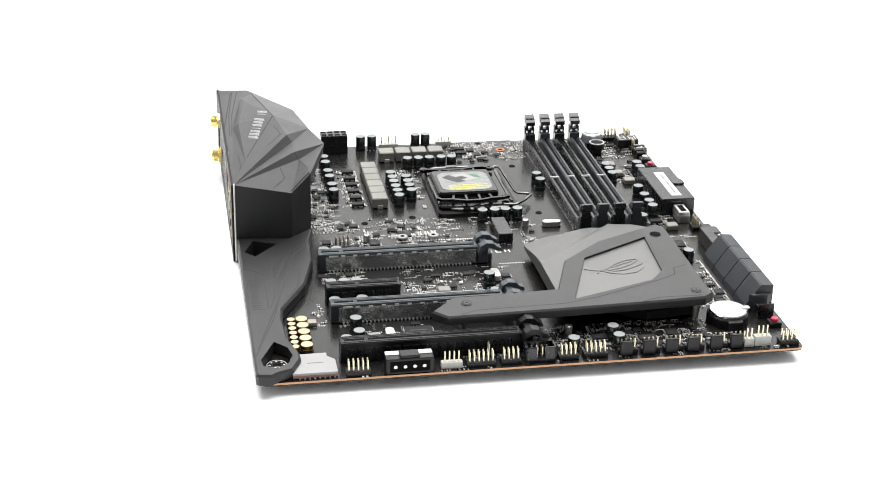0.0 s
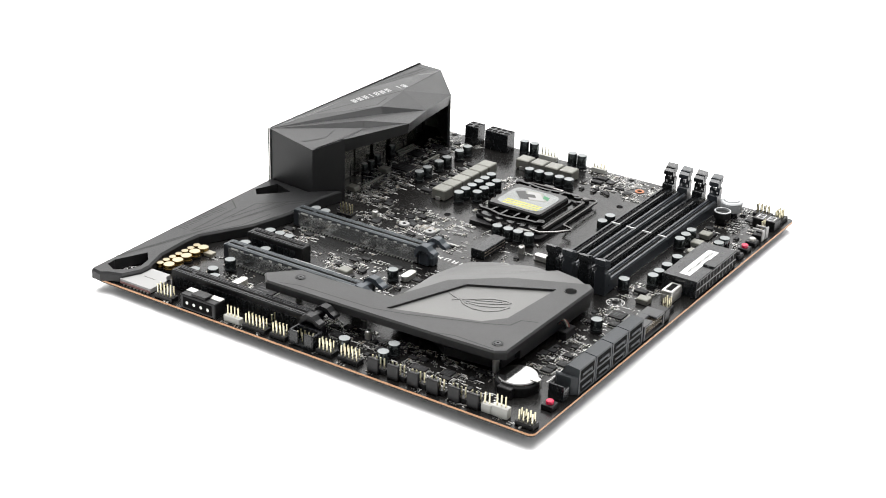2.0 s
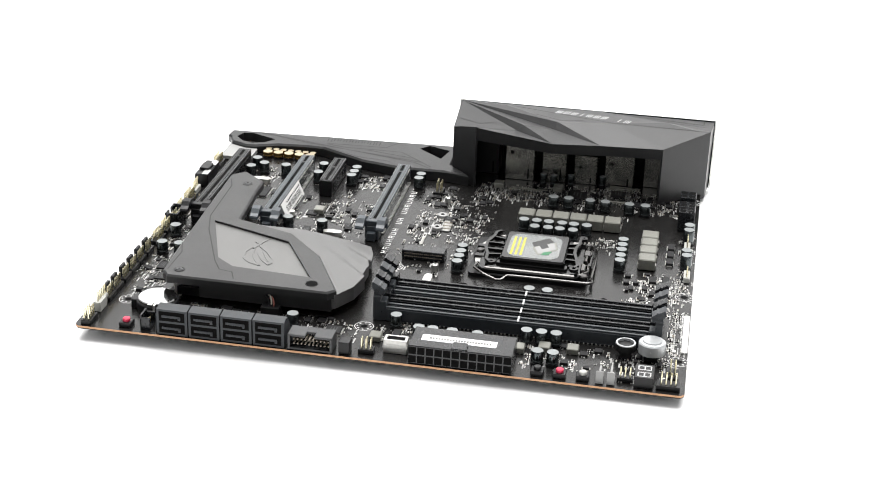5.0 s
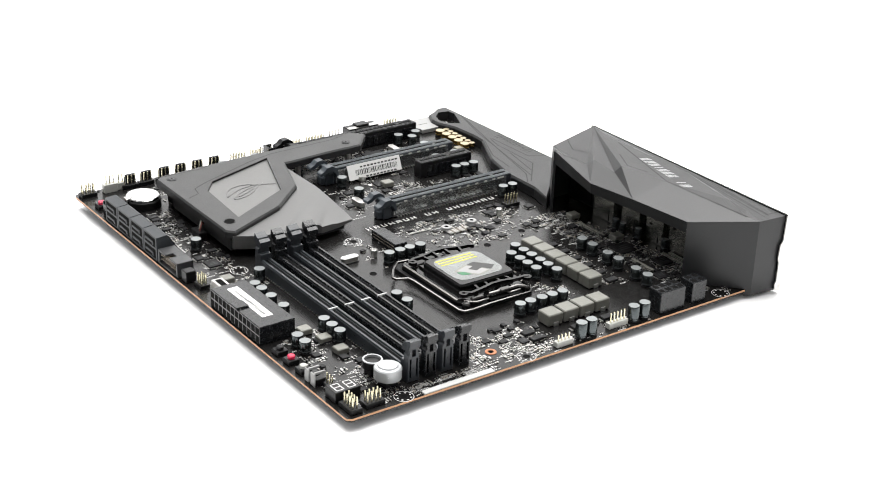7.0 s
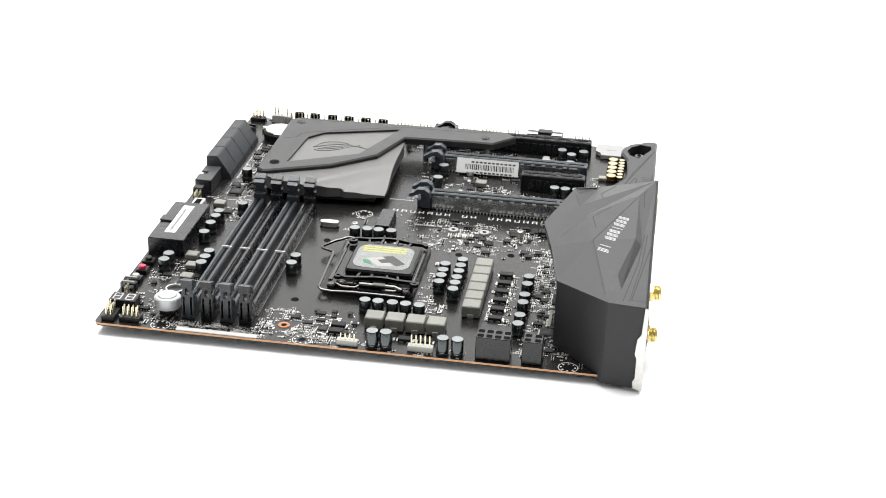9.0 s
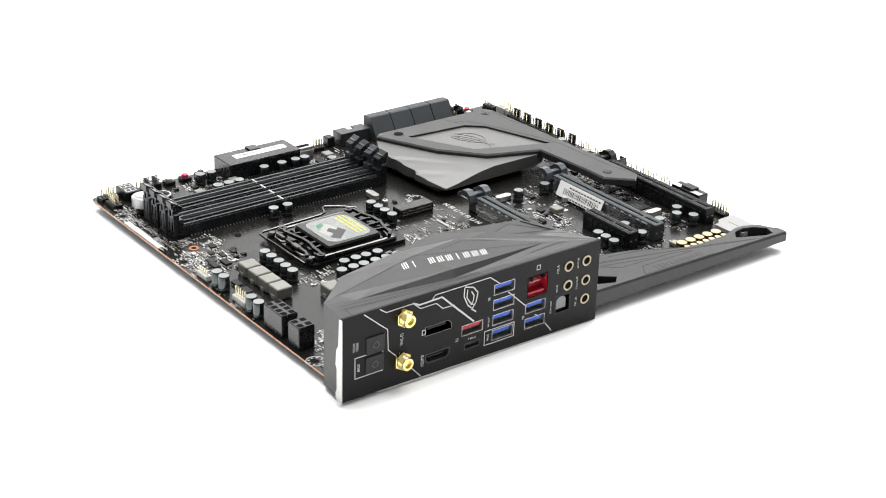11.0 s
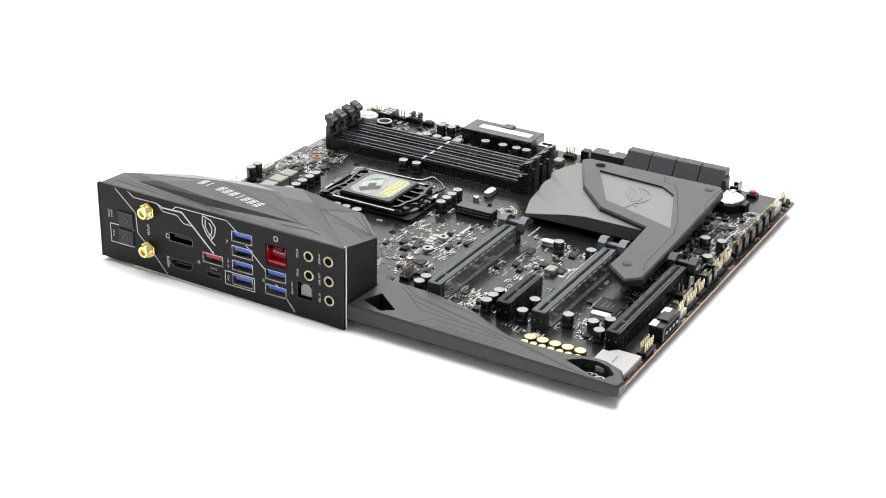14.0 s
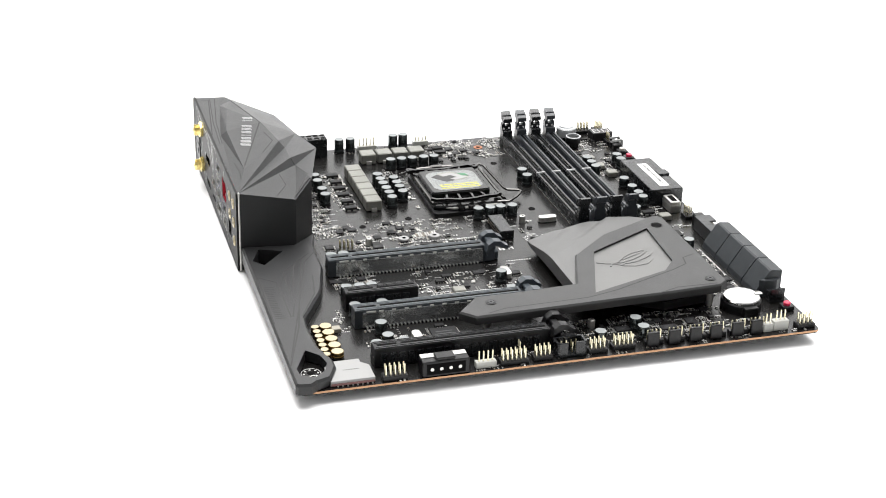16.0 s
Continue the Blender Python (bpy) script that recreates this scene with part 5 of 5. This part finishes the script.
CLEAR = ((177.3, 287.8), (238.3, 300.7), (164.9, 300.7), (31.4, 301), (165, 142.2), (238.3, 141.8), (238, 16.2), (178.3, 183.1), (178.7, 258.7), (73.3, 180.3), (102.3, 185.6), (81.8, 152.5))


def free(x, y):
    if any((x - a) ** 2 + (y - b) ** 2 < 30 for a, b in CLEAR):
        return False
    return all(not (a - 1 < x < b + 1 and c - 1 < y < d + 1) for a, b, c, d in KEEP) and all((x - a) ** 2 + (y - b) ** 2 > 17 for a, b in caps)


def resistor(x, y, along, s=1.0):
    l, w = (1.0 * s, 0.5 * s)
    a, b = (l, w) if along else (w, l)
    mi = rnd.choice((2, 2, 2, 1, 0))
    smd.box(x - a, x + a, y - b, y + b, 0.05, 0.55 * s, 0, 0)
    if along:
        smd.box(x - a * 0.5, x + a * 0.5, y - b * 1.02, y + b * 1.02, 0.05, 0.58 * s, 0, mi)
    else:
        smd.box(x - a * 1.02, x + a * 1.02, y - b * 0.5, y + b * 0.5, 0.05, 0.58 * s, 0, mi)


# clusters: x0, x1, y0, y1, number
for x0, x1, y0, y1, n in ((32, 57, 168, 292, 190), (64, 70, 204, 262, 30), (56, 118, 140, 182, 190), (140, 192, 268, 300, 120), (150, 190, 284, 296, 40), (118, 170, 140, 182, 70),
                          (40, 60, 96, 116, 40), (80, 140, 68, 116, 60), (60, 140, 86, 100, 40), (40, 140, 26, 54, 110), (100, 232, 9, 38, 210), (234, 256, 46, 140, 130),
                          (232, 250, 148, 170, 40), (232, 262, 222, 300, 120), (246, 252, 170, 222, 25), (30, 60, 52, 80, 40), (80, 240, 295, 303, 70), (190, 232, 294, 299, 40), (98, 116, 248, 262, 24), (40, 270, 1.5, 3.5, 30), (108, 118, 196, 246, 24), (76, 79, 204, 262, 40),
                          (31, 57, 168, 240, 130), (23, 34, 200, 298, 90)):
    for _ in range(n):
        gx, gy = rnd.uniform(x0, x1), rnd.uniform(y0, y1)
        gx, gy = round(gx / 1.1) * 1.1, round(gy / 1.1) * 1.1
        along = rnd.random() < 0.5
        SZ = rnd.choice((0.5, 0.6, 0.75, 0.95))
        run = rnd.choice((1, 1, 2, 2, 3, 4))
        gap = rnd.choice((1.3, 1.7, 2.1))
        for q in range(run):
            px, py = (gx, gy + q * gap) if along else (gx + q * gap, gy)
            if free(px, py) and 1 < px < 271 and 1 < py < 304:
                resistor(px, py, along, SZ)
        if rnd.random() < 0.5:
            for q in range(rnd.randint(2, 6)):
                px, py = gx + 1.5 + q * 0.9, gy + 1.4
                if free(px, py) and 1 < px < 270 and 1 < py < 304:
                    silk.box(px, px + 0.55, py, py + 0.8, 0.03, 0.06, 0, 0)
for x0, x1, y0, y1, n in ((32, 56, 168, 296, 26), (56, 118, 140, 182, 30), (140, 192, 268, 298, 16), (40, 60, 96, 116, 6), (80, 140, 68, 116, 12), (40, 140, 26, 54, 14), (100, 230, 9, 38, 26),
                          (234, 256, 46, 140, 18), (232, 262, 222, 300, 14), (118, 170, 140, 182, 6), (34, 57, 182, 290, 16)):
    for _ in range(n):
        px, py = rnd.uniform(x0, x1), rnd.uniform(y0, y1)
        if free(px, py) and free(px + 2.5, py + 2.5):
            w, h = rnd.choice(((1.4, 1.0), (2.0, 2.0), (2.4, 1.5), (1.2, 1.6)))
            smd.box(px - w, px + w, py - h, py + h, 0.05, 1.1, 0.1, 2)
            for q in (-0.6, 0, 0.6):
                smd.box(px + q * w - 0.18, px + q * w + 0.18, py - h - 0.6, py + h + 0.6, 0.05, 0.35, 0, 0)
# two rows of fine contacts beside the name
for i in range(12):
    smd.box(96 + i * 1.4, 96.7 + i * 1.4, 158.5, 163.5, 0.05, 0.8, 0, 0 if i % 3 else 1)
    smd.box(118 + i * 1.3, 118.7 + i * 1.3, 150, 151.6, 0.05, 0.5, 0, 0)
# name along the first slot as plain bars, and rows of print
for i in range(18):
    if i not in (7, 10):
        x = 58 + i * 5.2
        silk.box(x, x + 0.65, 130.8, 134.2, 0.03, 0.07, 0, 0).box(x + 2.5, x + 3.15, 130.8, 134.2, 0.03, 0.07, 0, 0)
        for yy in ((133.6,), (130.8, 132.3), (132.3,))[i % 3]:
            silk.box(x + 0.65, x + 2.5, yy, yy + 0.6, 0.03, 0.07, 0, 0)
for i in range(5):
    silk.box(101 + i * 2.4, 102.8 + i * 2.4, 76.0, 79.0, 0.03, 0.07, 0, 0)
for x0, y0, n, v in ((252, 46, 40, 1), (48, 130.5, 5, 0), (184, 300.5, 24, 0), (44, 88.0, 8, 0), (44, 68.5, 8, 0), (140, 116, 10, 0), (100, 152, 12, 0)):
    for i in range(n):
        a, b = (x0, y0 + i * 1.5) if v else (x0 + i * 1.5, y0)
        silk.box(a, a + 0.9, b, b + 0.9, 0.03, 0.06, 0, 0)
silk.box(187.6, 229.0, 301.6, 304.7, 0.03, 0.62, 0, 0)
ob = put(smd.mesh("surface_component", M_tin, M_brown, M_chip), "surface_component", label="scattered tiny resistors and ceramic capacitors")
ob.location = (-PX * K, -PY * K, 0)
tagged(ob, kind="stuff")
ob = put(silk.mesh("silkscreen_print", M_silk), "silkscreen_print", label="white printed marks on the board")
ob.location = (-PX * K, -PY * K, 0)
tagged(ob, kind="stuff")
pads = Geo()
for i in range(5):
    pads.box(85 + i * 10.4, 91.6 + i * 10.4, 105.0, 105.22, 0.03, 0.05, 0, 0).box(91.4 + i * 10.4, 91.65 + i * 10.4, 105.0, 107.4, 0.03, 0.05, 0, 0).box(91.6 + i * 10.4, 94.6 + i * 10.4, 107.2, 107.4, 0.03, 0.05, 0, 0)
ob = put(pads.mesh("pad_outline", M_silk), "pad_outline")
ob.location = (-PX * K, -PY * K, 0)


def motions():
    walk(board, [(i * 0.5, pose(0, 0, ZT, 0, 0, a) @ LEAN) for i, a in enumerate(TURN)])


motions()
